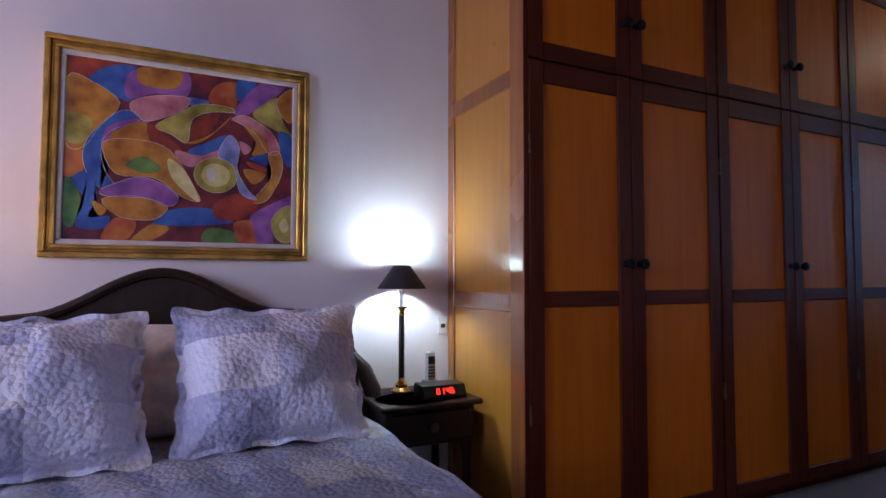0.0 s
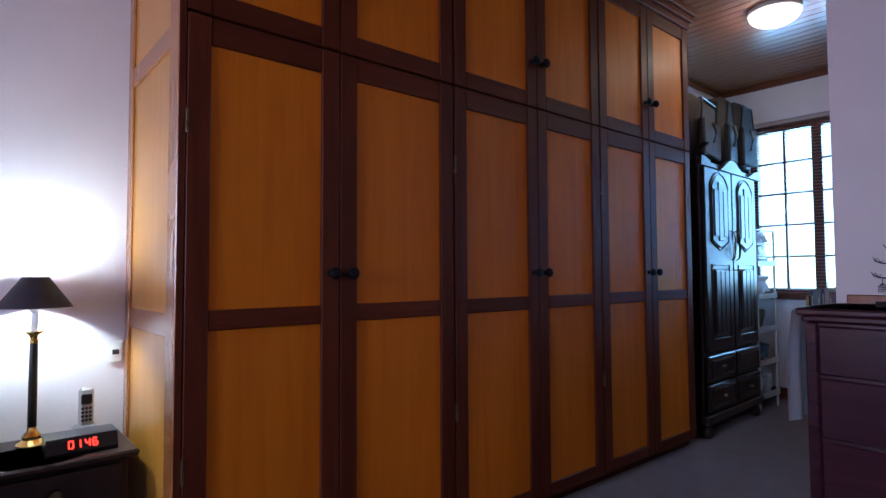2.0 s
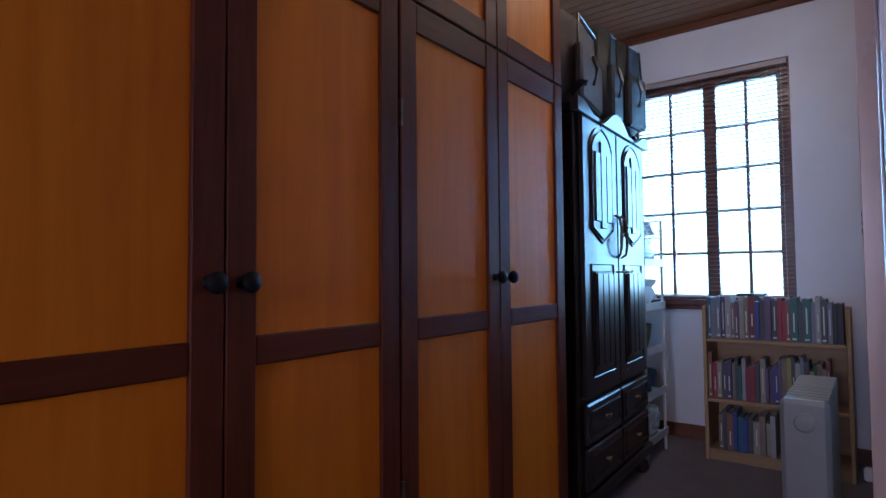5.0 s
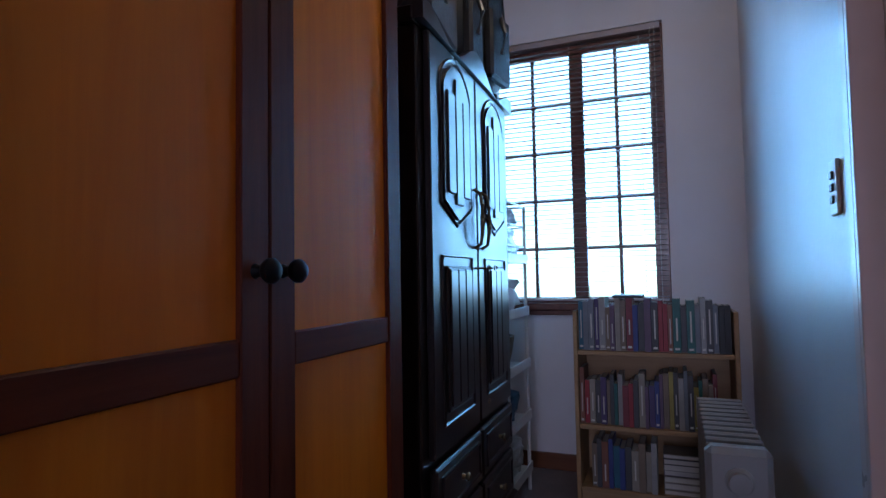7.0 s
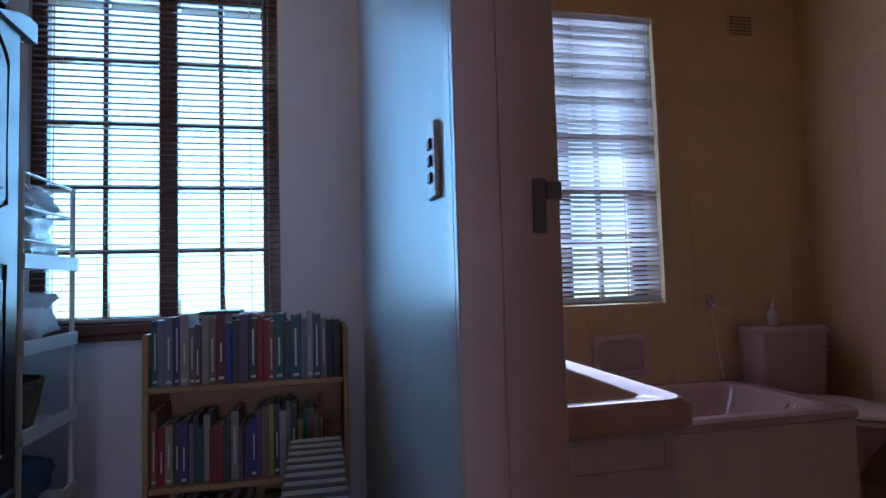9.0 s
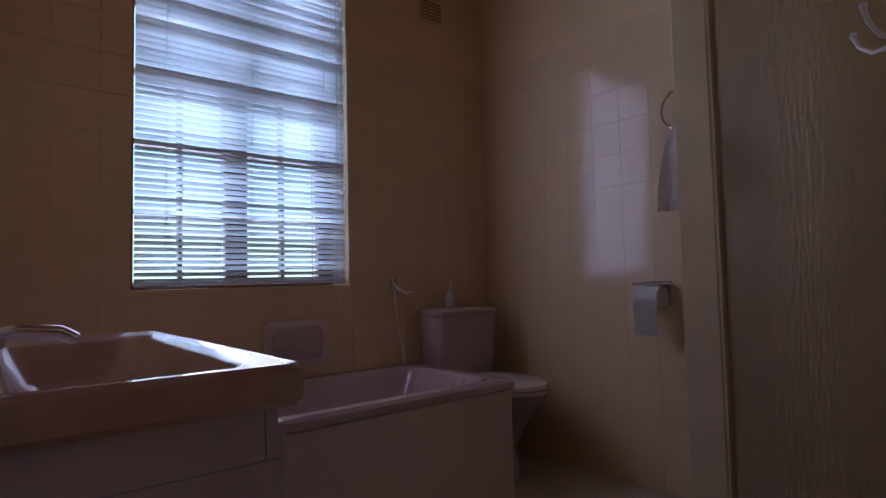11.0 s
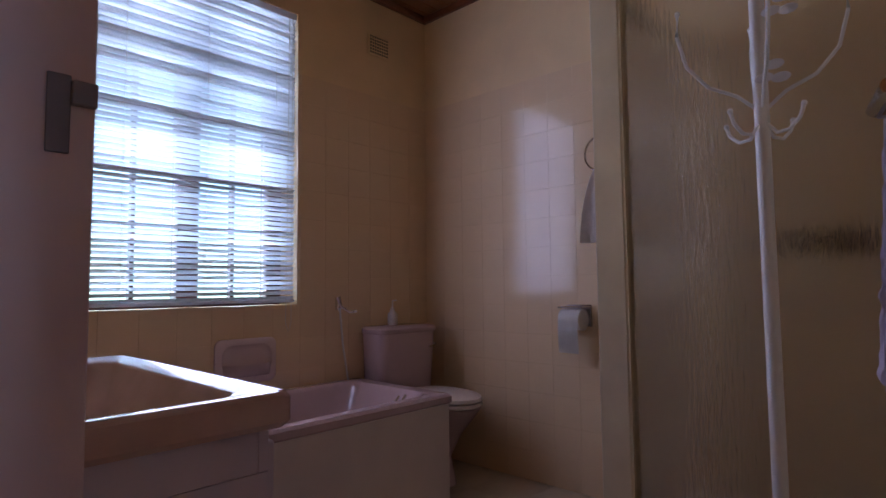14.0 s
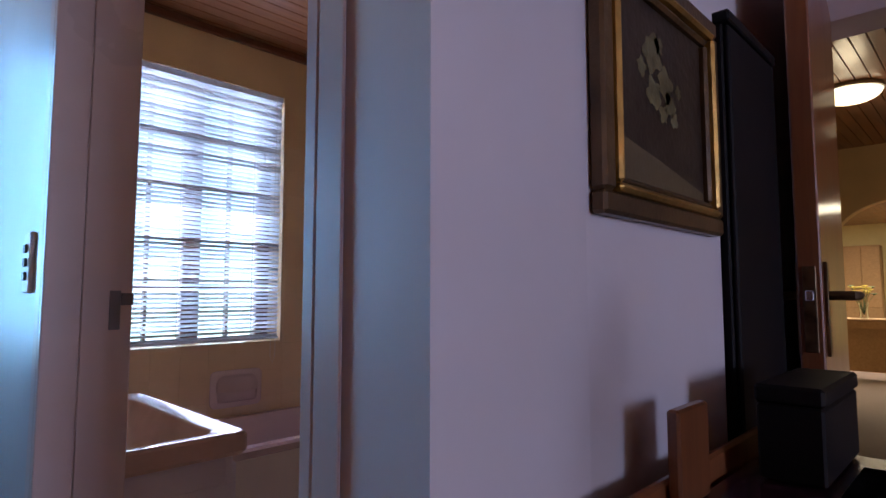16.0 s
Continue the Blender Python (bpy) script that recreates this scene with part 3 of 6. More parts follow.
UNITS = ((1.137, 1.642, 2.166), (2.174, 2.695, 3.196), (3.204, 3.698, 4.196))
for k, (x0, xm, x1) in enumerate(UNITS):
    u = thing("wardrobe_unit", (x0, YF, 0), "built-in wardrobe unit with honey panels in dark wooden frames", "wardrobe", "built-in wardrobe units")
    w, m = x1 - x0, xm - x0
    part("carcass", boxes((-0.004, w + 0.004, 0.004, YN - YF - 0.002, 0.06, ZT)), MAHOG, u)
    part("plinth", boxes((-0.004, w + 0.004, 0.03, 0.06, 0, 0.06)), MAHOG_X, u)
    for a, b, side in ((0, m - 0.0015, 1), (m + 0.0015, w, -1)):
        lo = framed_door(u, a, b, ZB, ZG - 0.004, ((ZP0, ZP1), (ZR, ZP2)), "lower_door")
        up = framed_door(u, a, b, ZG + 0.004, ZT, ((ZQ0, ZQ1),), "upper_door")
        kx = b - 0.034 if side > 0 else a + 0.034
        knob(lo, kx, 1.092)
        knob(up, kx, 2.078)
    for z in (0.5, 1.5):
        part("hinge", boxes((-0.003, 0.006, -0.026, -0.012, z, z + 0.07), bev=0.001), OLDBRASS, u)
# Gable end beside the bed: orange stiles and rails, golden panels.
g = thing("wardrobe_gable", (1.125, YF, 0), "golden panelled gable end of the fitted wardrobe", "wardrobe")
D = YN - YF - 0.002
part("stile", boxes((-0.012, 0.008, -0.020, 0.075, 0, ZT), bev=0.004), ORANGE, g)
part("stile", boxes((-0.012, 0.007, D - 0.06, D, 0, ZT), bev=0.004), ORANGE, g)
for a, b in ((0, 0.10), (0.905, 0.975), (1.77, 1.84), (2.58, ZT)):
    part("rail", boxes((-0.010, 0.006, 0.075, D - 0.06, a, b), bev=0.003), ORANGE, g)
for a, b in ((0.10, 0.905), (0.975, 1.77), (1.84, 2.58)):
    part("panel", boxes((-0.003, 0.006, 0.073, D - 0.058, a - 0.003, b + 0.003)), SIDEPANEL, g)
part("edge_strip", boxes((-0.0105, 0.008, -0.0215, -0.020, 0, ZT)), MAHOG, g)
bm = boxes((1.10, 4.205, YF - 0.035, YN - 0.003, ZT + 0.002, ZT + 0.045), (1.085, 4.22, YF - 0.055, YN - 0.003, ZT + 0.046, ZT + 0.085), (1.07, 4.235, YF - 0.075, YN - 0.003, ZT + 0.086, CEIL - 0.004), bev=0.006)
solid("wardrobe_cornice", bm, MAHOG_X, "stepped dark wooden cornice along the fitted wardrobe top", "cornice")


# ---- bed ----
def quilted(name, color):
    """Quilted patchwork cotton: square patches of mixed tints, puckered stitching."""
    m = bpy.data.materials.new(name)
    m.use_nodes = True
    n, l = m.node_tree.nodes, m.node_tree.links
    b = n["Principled BSDF"]
    tc = n.new("ShaderNodeTexCoord")
    snap = n.new("ShaderNodeVectorMath")
    snap.operation = "SNAP"
    snap.inputs[1].default_value = (0.17, 0.17, 0.17)
    l.new(tc.outputs["Object"], snap.inputs[0])
    wn2 = n.new("ShaderNodeTexWhiteNoise")
    l.new(snap.outputs[0], wn2.inputs["Vector"])
    r = n.new("ShaderNodeValToRGB")
    r.color_ramp.interpolation = "CONSTANT"
    tones = ((0.70, 0.68, 0.76), (0.55, 0.54, 0.63), (0.78, 0.76, 0.80), (0.42, 0.42, 0.53), (0.69, 0.64, 0.65), (0.76, 0.71, 0.67), (0.50, 0.50, 0.61))
    els = r.color_ramp.elements
    while len(els) < len(tones):
        els.new(0.5)
    for k, t in enumerate(tones):
        els[k].position = k / len(tones)
        els[k].color = (*[c * f for c, f in zip(t, color)], 1)
    l.new(wn2.outputs["Value"], r.inputs["Fac"])
    flo = n.new("ShaderNodeTexNoise")
    flo.inputs["Scale"].default_value, flo.inputs["Detail"].default_value = 45, 5
    l.new(tc.outputs["Object"], flo.inputs["Vector"])
    mx = n.new("ShaderNodeMix")
    mx.data_type, mx.blend_type = "RGBA", "OVERLAY"
    mx.inputs["Factor"].default_value = 0.55
    l.new(r.outputs["Color"], mx.inputs["A"])
    l.new(flo.outputs["Fac"], mx.inputs["B"])
    l.new(mx.outputs["Result"], b.inputs["Base Color"])
    b.inputs["Roughness"].default_value, b.inputs["Sheen Weight"].default_value = 0.9, 0.15
    vo = n.new("ShaderNodeTexVoronoi")
    vo.inputs["Scale"].default_value = 62
    l.new(tc.outputs["Object"], vo.inputs["Vector"])
    add = n.new("ShaderNodeMath")
    add.operation = "MULTIPLY_ADD"
    l.new(vo.outputs["Distance"], add.inputs[0])
    add.inputs[1].default_value = -1.0
    l.new(flo.outputs["Fac"], add.inputs[2])
    bp = n.new("ShaderNodeBump")
    bp.inputs["Strength"].default_value, bp.inputs["Distance"].default_value = 0.7, 0.009
    l.new(add.outputs[0], bp.inputs["Height"])
    l.new(bp.outputs[0], b.inputs["Normal"])
    return m


QUILT = quilted("patchwork_quilt", (1.05, 1.1, 1.2))
QUILT2 = quilted("patchwork_sham", (1.05, 1.08, 1.16))
PILLOWCASE = mat("floral_pillowcase", (0.70, 0.60, 0.54), 0.9, 0.12, 22, 0.4, 300)

bed = thing("bed", (-0.07, 2.5, 0), "made bed with a dark arched wooden headboard", "bed")
bm = bmesh.new()
half = 0.74
top = []
for k in range(0, 41):
    x = -half + 2 * half * k / 40
    a = abs(x)
    z = 1.052 - 0.155 * (1 - math.cos(min(a, 0.42) / 0.42 * math.pi)) / 2
    if a > 0.42:
        z = 0.897 - 0.20 * max(0.0, (a - 0.55) / 0.19) ** 2.0 - 0.10 * (a - 0.42)
    top.append((x, z))
prism(bm, [(-half, 0.05)] + top + [(half, 0.05)], 0.045, Matrix.Translation((0, 0.045, 0)) @ Matrix.Rotation(radians(90), 4, "X"))
part("headboard", bm, DARKWOOD, bed, "dark arched wooden headboard")
bm = bmesh.new()
tube(bm, [(x, -0.002, z) for x, z in top], 0.018, 8)
part("headboard_moulding", bm, DARKWOOD, bed, smooth=True)
for s in (-1, 1):
    bm = bmesh.new()
    tube(bm, [(s * 0.70, -0.03, 0.72), (s * 0.745, -0.05, 0.66), (s * 0.775, -0.07, 0.58), (s * 0.785, -0.09, 0.48), (s * 0.785, -0.10, 0.10), (s * 0.785, -0.10, 0.0)], [0.02, 0.032, 0.036, 0.034, 0.03, 0.028], 10)
    part("side_post", bm, DARKWOOD, bed, smooth=True)
part("base", boxes((-0.70, 0.64, -1.88, -0.02, 0.06, 0.30), bev=0.02), mat("base_cloth", (0.30, 0.28, 0.33), 0.9, 0.1, 12, 0.3, 300), bed)
part("mattress", boxes((-0.71, 0.65, -1.90, -0.02, 0.30, 0.49), bev=0.04), WHITECLOTH, bed)


def quilt_point(u, v):
    """A quilt over the mattress that hangs at both sides and at the foot."""
    s = (u - 0.5) * 2.15
    x = max(-0.735, min(0.675, s))
    over = abs(s) - abs(x)
    y = -0.06 - 1.86 * min(1, v * 1.12)
    drop = over + max(0, v * 1.12 - 1) * 1.9
    z = 0.515 - drop
    r = 0.05
    edge = (0.68 if x > 0 else 0.74) - abs(x)
    if edge < r and over <= 0:
        z -= (r - edge) ** 2 / (2 * r)
    ripple = 0.006 * math.sin(x * 37 + y * 11) + 0.006 * noise.noise((x * 9, y * 9, 0))
    side = 0.012 * math.sin(y * 19) * min(1, over * 6)
    return Vector((x + math.copysign(side + (0.02 if over > 0 else 0), s), y, max(0.10, z + ripple)))


bm = bmesh.new()
grid(bm, 70, 80, quilt_point)
bmesh.ops.solidify(bm, geom=bm.faces[:], thickness=0.012)
solid("quilt", bm, QUILT, "blue-grey patchwork quilt spread over the bed", "quilt", (-0.07, 2.5, 0), smooth=True)


def pillow(name, at, w, h, thick, tilt, rz, material, label, seed, flange=0.0):
    """A stuffed pillow with a flat scalloped border; sunk a little at the corners."""
    bm = bmesh.new()
    n, e = 30, 1 + flange
    for s in (-1, 1):
        vs = []
        for i in range(n + 1):
            row = []
            for j in range(n + 1):
                u, v = e * (2 * i / n - 1), e * (2 * j / n - 1)
                a, b = min(1, abs(u)), min(1, abs(v))
                bulge = max(0, (1 - a ** 2.4) * (1 - b ** 2.4)) ** 0.5
                pin = 1 - 0.06 * (a * a * (1 - b * b) + b * b * (1 - a * a))
                out = max(abs(u), abs(v))
                along = v if abs(u) > abs(v) else u
                scal = 1 + (0.020 * math.cos(4 * math.pi * along) if flange and out > 1 else 0)
                wob = 0.03 * noise.noise((u * 2.2 + seed, v * 2.2, s)) * bulge + 0.008 * noise.noise((u * 8, v * 8, seed)) * bulge
                edge = 0.010 * math.sin(9 * along + seed) if out > 1 else 0
                sag = -0.10 * (1 - b) * (a ** 2) * 0
                row.append(bm.verts.new((u * pin * scal * w / 2, s * (thick / 2 * bulge + 0.003) + wob + edge, (v * pin * scal + e) * h / 2 + sag)))
            vs.append(row)
        for i in range(n):
            for j in range(n):
                bm.faces.new((vs[i][j], vs[i + 1][j], vs[i + 1][j + 1], vs[i][j + 1]))
    bmesh.ops.remove_doubles(bm, verts=bm.verts, dist=0.007)
    ob = link(name, bm, material, True)
    ob.matrix_world = pose(*at, tilt, 0, rz)
    return tagged(ob, label, "pillow", "pillows on the bed")


pillow("pillow", (0.255, 2.00, 0.515), 0.52, 0.41, 0.22, -24, 1, QUILT2, "plump quilted patchwork sham leaning upright on the bed", 3, 0.13)
pillow("pillow", (-0.37, 1.95, 0.515), 0.50, 0.41, 0.22, -26, 6, QUILT2, "plump quilted patchwork sham with faded patches, leaning on the bed", 5, 0.13)
pillow("pillow", (0.10, 2.26, 0.515), 0.62, 0.38, 0.16, -14, 0, PILLOWCASE, "soft floral pillow tucked behind the quilted shams", 8)
pillow("pillow", (-0.46, 2.26, 0.515), 0.62, 0.38, 0.16, -14, 0, PILLOWCASE, "soft floral pillow tucked behind the quilted shams", 9)

# ---- framed abstract painting over the bed ----
PX0, PX1, PZ0, PZ1 = -0.457, 0.458, 1.103, 1.885
pw, ph = PX1 - PX0, PZ1 - PZ0
pic = thing("painting", ((PX0 + PX1) / 2, YN - 0.001, PZ0), "colourful abstract painting in a gilt frame on the wall", "painting")


def frame_ring(parent, w, h, steps, label=""):
    """A mitred picture frame; steps: inset, inset, front depth, material."""
    for a, b, d, m in steps:
        bm = bmesh.new()
        box(bm, -w / 2 + a, w / 2 - a, -d, 0, a, b, bev=0.004)
        box(bm, -w / 2 + a, w / 2 - a, -d, 0, h - b, h - a, bev=0.004)
        box(bm, -w / 2 + a, -w / 2 + b, -d, 0, b, h - b, bev=0.004)
        box(bm, w / 2 - b, w / 2 - a, -d, 0, b, h - b, bev=0.004)
        part("frame_moulding", bm, m, parent, label)


frame_ring(pic, pw, ph, ((0.0, 0.020, 0.030, GOLD), (0.021, 0.031, 0.022, GOLD), (0.032, 0.046, 0.027, GOLD)), "gilt frame moulding")
frame_ring(pic, pw, ph, ((0.046, 0.066, 0.017, LINEN),), "pale linen slip")


def oil(name, a, b, scale=9.0):
    """Brushed oil paint that shifts between two colours."""
    m = mat(name, a, 0.42, 0.0, scale, 0.35, 60, tint=b)
    m.node_tree.nodes["Color Ramp"].color_ramp.elements[0].color = (*a, 1)
    return m


OILS = [oil("oil_paint", tuple(0.7 * c for c in a), tuple(min(0.8, 1.2 * c) for c in b), 12.0) for a, b in (
    ((0.035, 0.012, 0.05), (0.22, 0.03, 0.03)), ((0.40, 0.05, 0.03), (0.48, 0.16, 0.04)), ((0.30, 0.07, 0.015), (0.50, 0.24, 0.04)),
    ((0.02, 0.05, 0.30), (0.05, 0.14, 0.40)), ((0.13, 0.04, 0.24), (0.33, 0.12, 0.36)), ((0.36, 0.06, 0.10), (0.55, 0.24, 0.27)),
    ((0.22, 0.16, 0.02), (0.46, 0.40, 0.10)), ((0.03, 0.13, 0.05), (0.14, 0.24, 0.06)), ((0.05, 0.12, 0.42), (0.30, 0.30, 0.55)),
    ((0.55, 0.44, 0.12), (0.66, 0.60, 0.30)), ((0.14, 0.02, 0.02), (0.34, 0.05, 0.03)), ((0.62, 0.56, 0.50), (0.70, 0.62, 0.60)))]
bm = boxes((-pw / 2 + 0.06, pw / 2 - 0.06, -0.010, 0, 0.06, ph - 0.06))
part("canvas", bm, OILS[0], pic)
cw, ch, cz = pw - 0.134, ph - 0.134, 0.067


strokes = []


def patch(k, pts, layer, line=False):
    """One painted shape on the canvas, given by its corners as fractions, rounded into a smooth curve."""
    n = len(pts)
    out = []
    for i in range(n):
        p0, p1, p2, p3 = (Vector(pts[(i + d) % n]) for d in (-1, 0, 1, 2))
        for t in (0, 0.25, 0.5, 0.75):
            q = 0.5 * (2 * p1 + (p2 - p0) * t + (2 * p0 - 5 * p1 + 4 * p2 - p3) * t * t + (3 * p1 - p0 - 3 * p2 + p3) * t ** 3)
            out.append((max(0, min(1, q.x)), max(0, min(1, q.y))))
    strokes.append(k)
    y = -0.0102 - 0.0005 * layer - 0.000007 * len(strokes)
    v = []
    bm = bmesh.new()
    last = None
    for u, w in out:
        if last and abs(u - last[0]) + abs(w - last[1]) < 1e-5:
            continue
        last = (u, w)
        v.append(bm.verts.new((-cw / 2 + u * cw, y, cz + (1 - w) * ch)))
    f = bm.faces.new(v)
    bmesh.ops.triangulate(bm, faces=[f])
    part("painted_shape", bm, OILS[k], pic)
    if line:
        bm = bmesh.new()
        tube(bm, [(-cw / 2 + u * cw, y - 0.0002, cz + (1 - w) * ch) for u, w in out], 0.0008, 4, True)
        part("painted_line", bm, OILS[11], pic)


# Sky, orbs and rays along the top.
patch(10, ((0, 0), (0.27, 0), (0.2, 0.07), (0, 0.11)), 1)
patch(3, ((0.08, 0.13), (0.16, 0.03), (0.28, 0.02), (0.26, 0.2), (0.2, 0.2)), 1)
patch(4, ((0.24, 0.2), (0.24, 0.06), (0.34, 0), (0.49, 0), (0.51, 0.1), (0.48, 0.15), (0.36, 0.15)), 2)
patch(2, ((0.29, 0.1), (0.28, 0.02), (0.36, 0), (0.47, 0.01), (0.45, 0.1), (0.36, 0.12)), 3)
patch(1, ((0.59, 0.14), (0.63, 0.05), (0.71, 0.02), (0.73, 0.08), (0.71, 0.2), (0.64, 0.18)), 1)
patch(3, ((0.73, 0), (0.82, 0), (0.75, 0.13), (0.72, 0.1)), 1)
patch(4, ((0.71, 0.2), (0.84, 0), (0.97, 0), (0.79, 0.2), (0.76, 0.22)), 2)
patch(6, ((0.8, 0.2), (0.92, 0.08), (0.95, 0.22), (1, 0.32), (0.9, 0.28)), 1)
patch(2, ((0.92, 0.1), (1, 0.02), (1, 0.22), (0.95, 0.2)), 2, True)
patch(3, ((0.93, 0.3), (1, 0.33), (1, 0.5), (0.96, 0.48)), 1)
# Edge of the canvas, and the great ring.
patch(2, ((0, 0.12), (0.1, 0.13), (0.21, 0.23), (0.13, 0.38), (0.07, 0.5), (0, 0.47)), 2, True)
patch(6, ((0, 0.32), (0.09, 0.33), (0.1, 0.4), (0.06, 0.48), (0, 0.46)), 3)
patch(1, ((0, 0.48), (0.07, 0.52), (0.07, 0.63), (0, 0.66)), 2)
patch(3, ((0.22, 0.27), (0.1, 0.42), (0.07, 0.56), (0.12, 0.7), (0.21, 0.72), (0.16, 0.62), (0.14, 0.5), (0.17, 0.4), (0.3, 0.31)), 3, True)
patch(4, ((0.14, 0.5), (0.16, 0.38), (0.27, 0.31), (0.33, 0.33), (0.2, 0.38), (0.16, 0.48)), 4)
patch(5, ((0.25, 0.23), (0.34, 0.17), (0.49, 0.15), (0.5, 0.2), (0.45, 0.25), (0.35, 0.31), (0.3, 0.31)), 4, True)
patch(8, ((0.5, 0.15), (0.6, 0.16), (0.52, 0.2)), 3)
# Bands and curves across the middle.
patch(6, ((0.36, 0.34), (0.47, 0.24), (0.56, 0.18), (0.69, 0.18), (0.71, 0.21), (0.61, 0.22), (0.52, 0.28), (0.5, 0.42), (0.43, 0.38)), 5, True)
patch(10, ((0.53, 0.28), (0.64, 0.22), (0.61, 0.33), (0.52, 0.4)), 6)
patch(2, ((0.6, 0.36), (0.7, 0.23), (0.66, 0.3), (0.56, 0.41), (0.5, 0.42)), 7)
patch(3, ((0.5, 0.47), (0.6, 0.4), (0.68, 0.35), (0.64, 0.47), (0.57, 0.49)), 5)
patch(2, ((0.17, 0.43), (0.26, 0.34), (0.32, 0.33), (0.34, 0.43)), 5)
patch(10, ((0.33, 0.33), (0.42, 0.4), (0.48, 0.48), (0.4, 0.47), (0.34, 0.43)), 5)
patch(5, ((0.45, 0.47), (0.56, 0.49), (0.66, 0.44), (0.7, 0.5), (0.6, 0.5), (0.53, 0.56), (0.47, 0.54)), 6)
patch(8, ((0.69, 0.35), (0.74, 0.42), (0.73, 0.55), (0.78, 0.67), (0.83, 0.73), (0.75, 0.7), (0.71, 0.54), (0.64, 0.48)), 7, True)
patch(5, ((0.7, 0.25), (0.77, 0.22), (0.89, 0.3), (0.94, 0.42), (0.88, 0.44), (0.82, 0.33), (0.74, 0.27)), 5, True)
patch(2, ((0.76, 0.28), (0.86, 0.34), (0.88, 0.43), (0.8, 0.46), (0.82, 0.38)), 6)
patch(5, ((0.74, 0.38), (0.8, 0.42), (0.76, 0.46)), 8)
patch(2, ((0.88, 0.45), (0.94, 0.43), (0.95, 0.56), (0.88, 0.73), (0.81, 0.74), (0.9, 0.58)), 5, True)
patch(3, ((0.79, 0.48), (0.87, 0.45), (0.87, 0.52)), 7)
patch(1, ((0.78, 0.5), (0.87, 0.53), (0.86, 0.56), (0.79, 0.53)), 8)
patch(2, ((0.76, 0.55), (0.87, 0.57), (0.81, 0.64)), 6)
patch(2, ((0.15, 0.46), (0.3, 0.43), (0.43, 0.48), (0.54, 0.69), (0.56, 0.76), (0.48, 0.74), (0.36, 0.64), (0.2, 0.63)), 5, True)
patch(9, ((0.42, 0.52), (0.5, 0.6), (0.56, 0.76), (0.5, 0.72), (0.43, 0.62)), 6)
patch(7, ((0.24, 0.58), (0.31, 0.52), (0.39, 0.58), (0.33, 0.62)), 6)
patch(6, [(0.632 + 0.1 * math.cos(k * math.pi / 5), 0.6 + 0.105 * math.sin(k * math.pi / 5)) for k in range(10)], 8, True)
patch(9, [(0.632 + 0.066 * math.cos(k * math.pi / 5), 0.6 + 0.07 * math.sin(k * math.pi / 5)) for k in range(10)], 9)
patch(11, ((0.59, 0.57), (0.625, 0.56), (0.63, 0.62), (0.6, 0.64)), 10)
# Bands and patches along the bottom.
patch(4, ((0.14, 0.73), (0.21, 0.68), (0.31, 0.64), (0.42, 0.69), (0.47, 0.76), (0.42, 0.8), (0.33, 0.76), (0.17, 0.76)), 7, True)
patch(2, ((0.15, 0.78), (0.28, 0.75), (0.42, 0.8), (0.36, 0.88), (0.22, 0.87)), 6, True)
patch(3, ((0.03, 0.68), (0.08, 0.63), (0.13, 0.73), (0.12, 0.8), (0.1, 0.88), (0.18, 0.87), (0.16, 0.94), (0.05, 0.93), (0.08, 0.79)), 6)
patch(2, ((0.11, 0.79), (0.17, 0.83), (0.14, 0.87)), 7)
patch(7, ((0, 0.69), (0.03, 0.68), (0.07, 0.8), (0.04, 0.93), (0, 0.9)), 3)
patch(3, ((0.36, 0.9), (0.43, 0.82), (0.6, 0.8), (0.72, 0.87), (0.6, 0.9), (0.47, 0.91)), 5)
patch(10, ((0.63, 0.77), (0.74, 0.7), (0.84, 0.77), (0.74, 0.86), (0.64, 0.86)), 5)
patch(1, ((0.15, 1), (0.2, 0.88), (0.29, 0.9), (0.25, 1)), 4)
patch(2, ((0.27, 1), (0.36, 0.9), (0.43, 0.93), (0.35, 1)), 4)
patch(7, ((0.58, 1), (0.6, 0.92), (0.71, 0.93), (0.74, 1)), 4)
patch(1, ((0.72, 0.88), (0.82, 0.87), (0.84, 1), (0.75, 1)), 4)
patch(4, ((0.8, 0.83), (0.89, 0.76), (1, 0.7), (1, 0.78), (0.92, 0.85), (0.91, 1), (0.84, 1), (0.81, 0.9)), 6)
patch(6, ((0.9, 0.87), (0.94, 0.79), (1, 0.77), (1, 0.98), (0.93, 0.97)), 7, True)
patch(9, ((0.94, 0.88), (0.97, 0.84), (0.99, 0.9), (0.96, 0.93)), 8)

# ---- bedside table and what stands on it ----
TT = 0.555
nt = thing("bedside_table", (0.873, 2.375, 0), "small dark wooden bedside table with one drawer", "bedside table")
part("tabletop", boxes((-0.215, 0.215, -0.19, 0.18, TT - 0.022, TT), bev=0.006), DARKWOOD, nt)
part("body", boxes((-0.19, 0.19, -0.155, 0.175, TT - 0.165, TT - 0.022), bev=0.003), DARKWOOD, nt)
dr = part("drawer", boxes((-0.17, 0.17, -0.170, -0.156, TT - 0.150, TT - 0.035), bev=0.005), DARKWOOD, nt)
bm = bmesh.new()
lathe(bm, [(0.010, 0), (0.008, 0.008), (0.018, 0.016), (0.016, 0.024), (0.004, 0.027)], seg=16, m=Matrix.Translation((0, -0.170, TT - 0.092)) @ Matrix.Rotation(radians(90), 4, "X"))
part("knob", bm, OLDBRASS, dr, smooth=True)
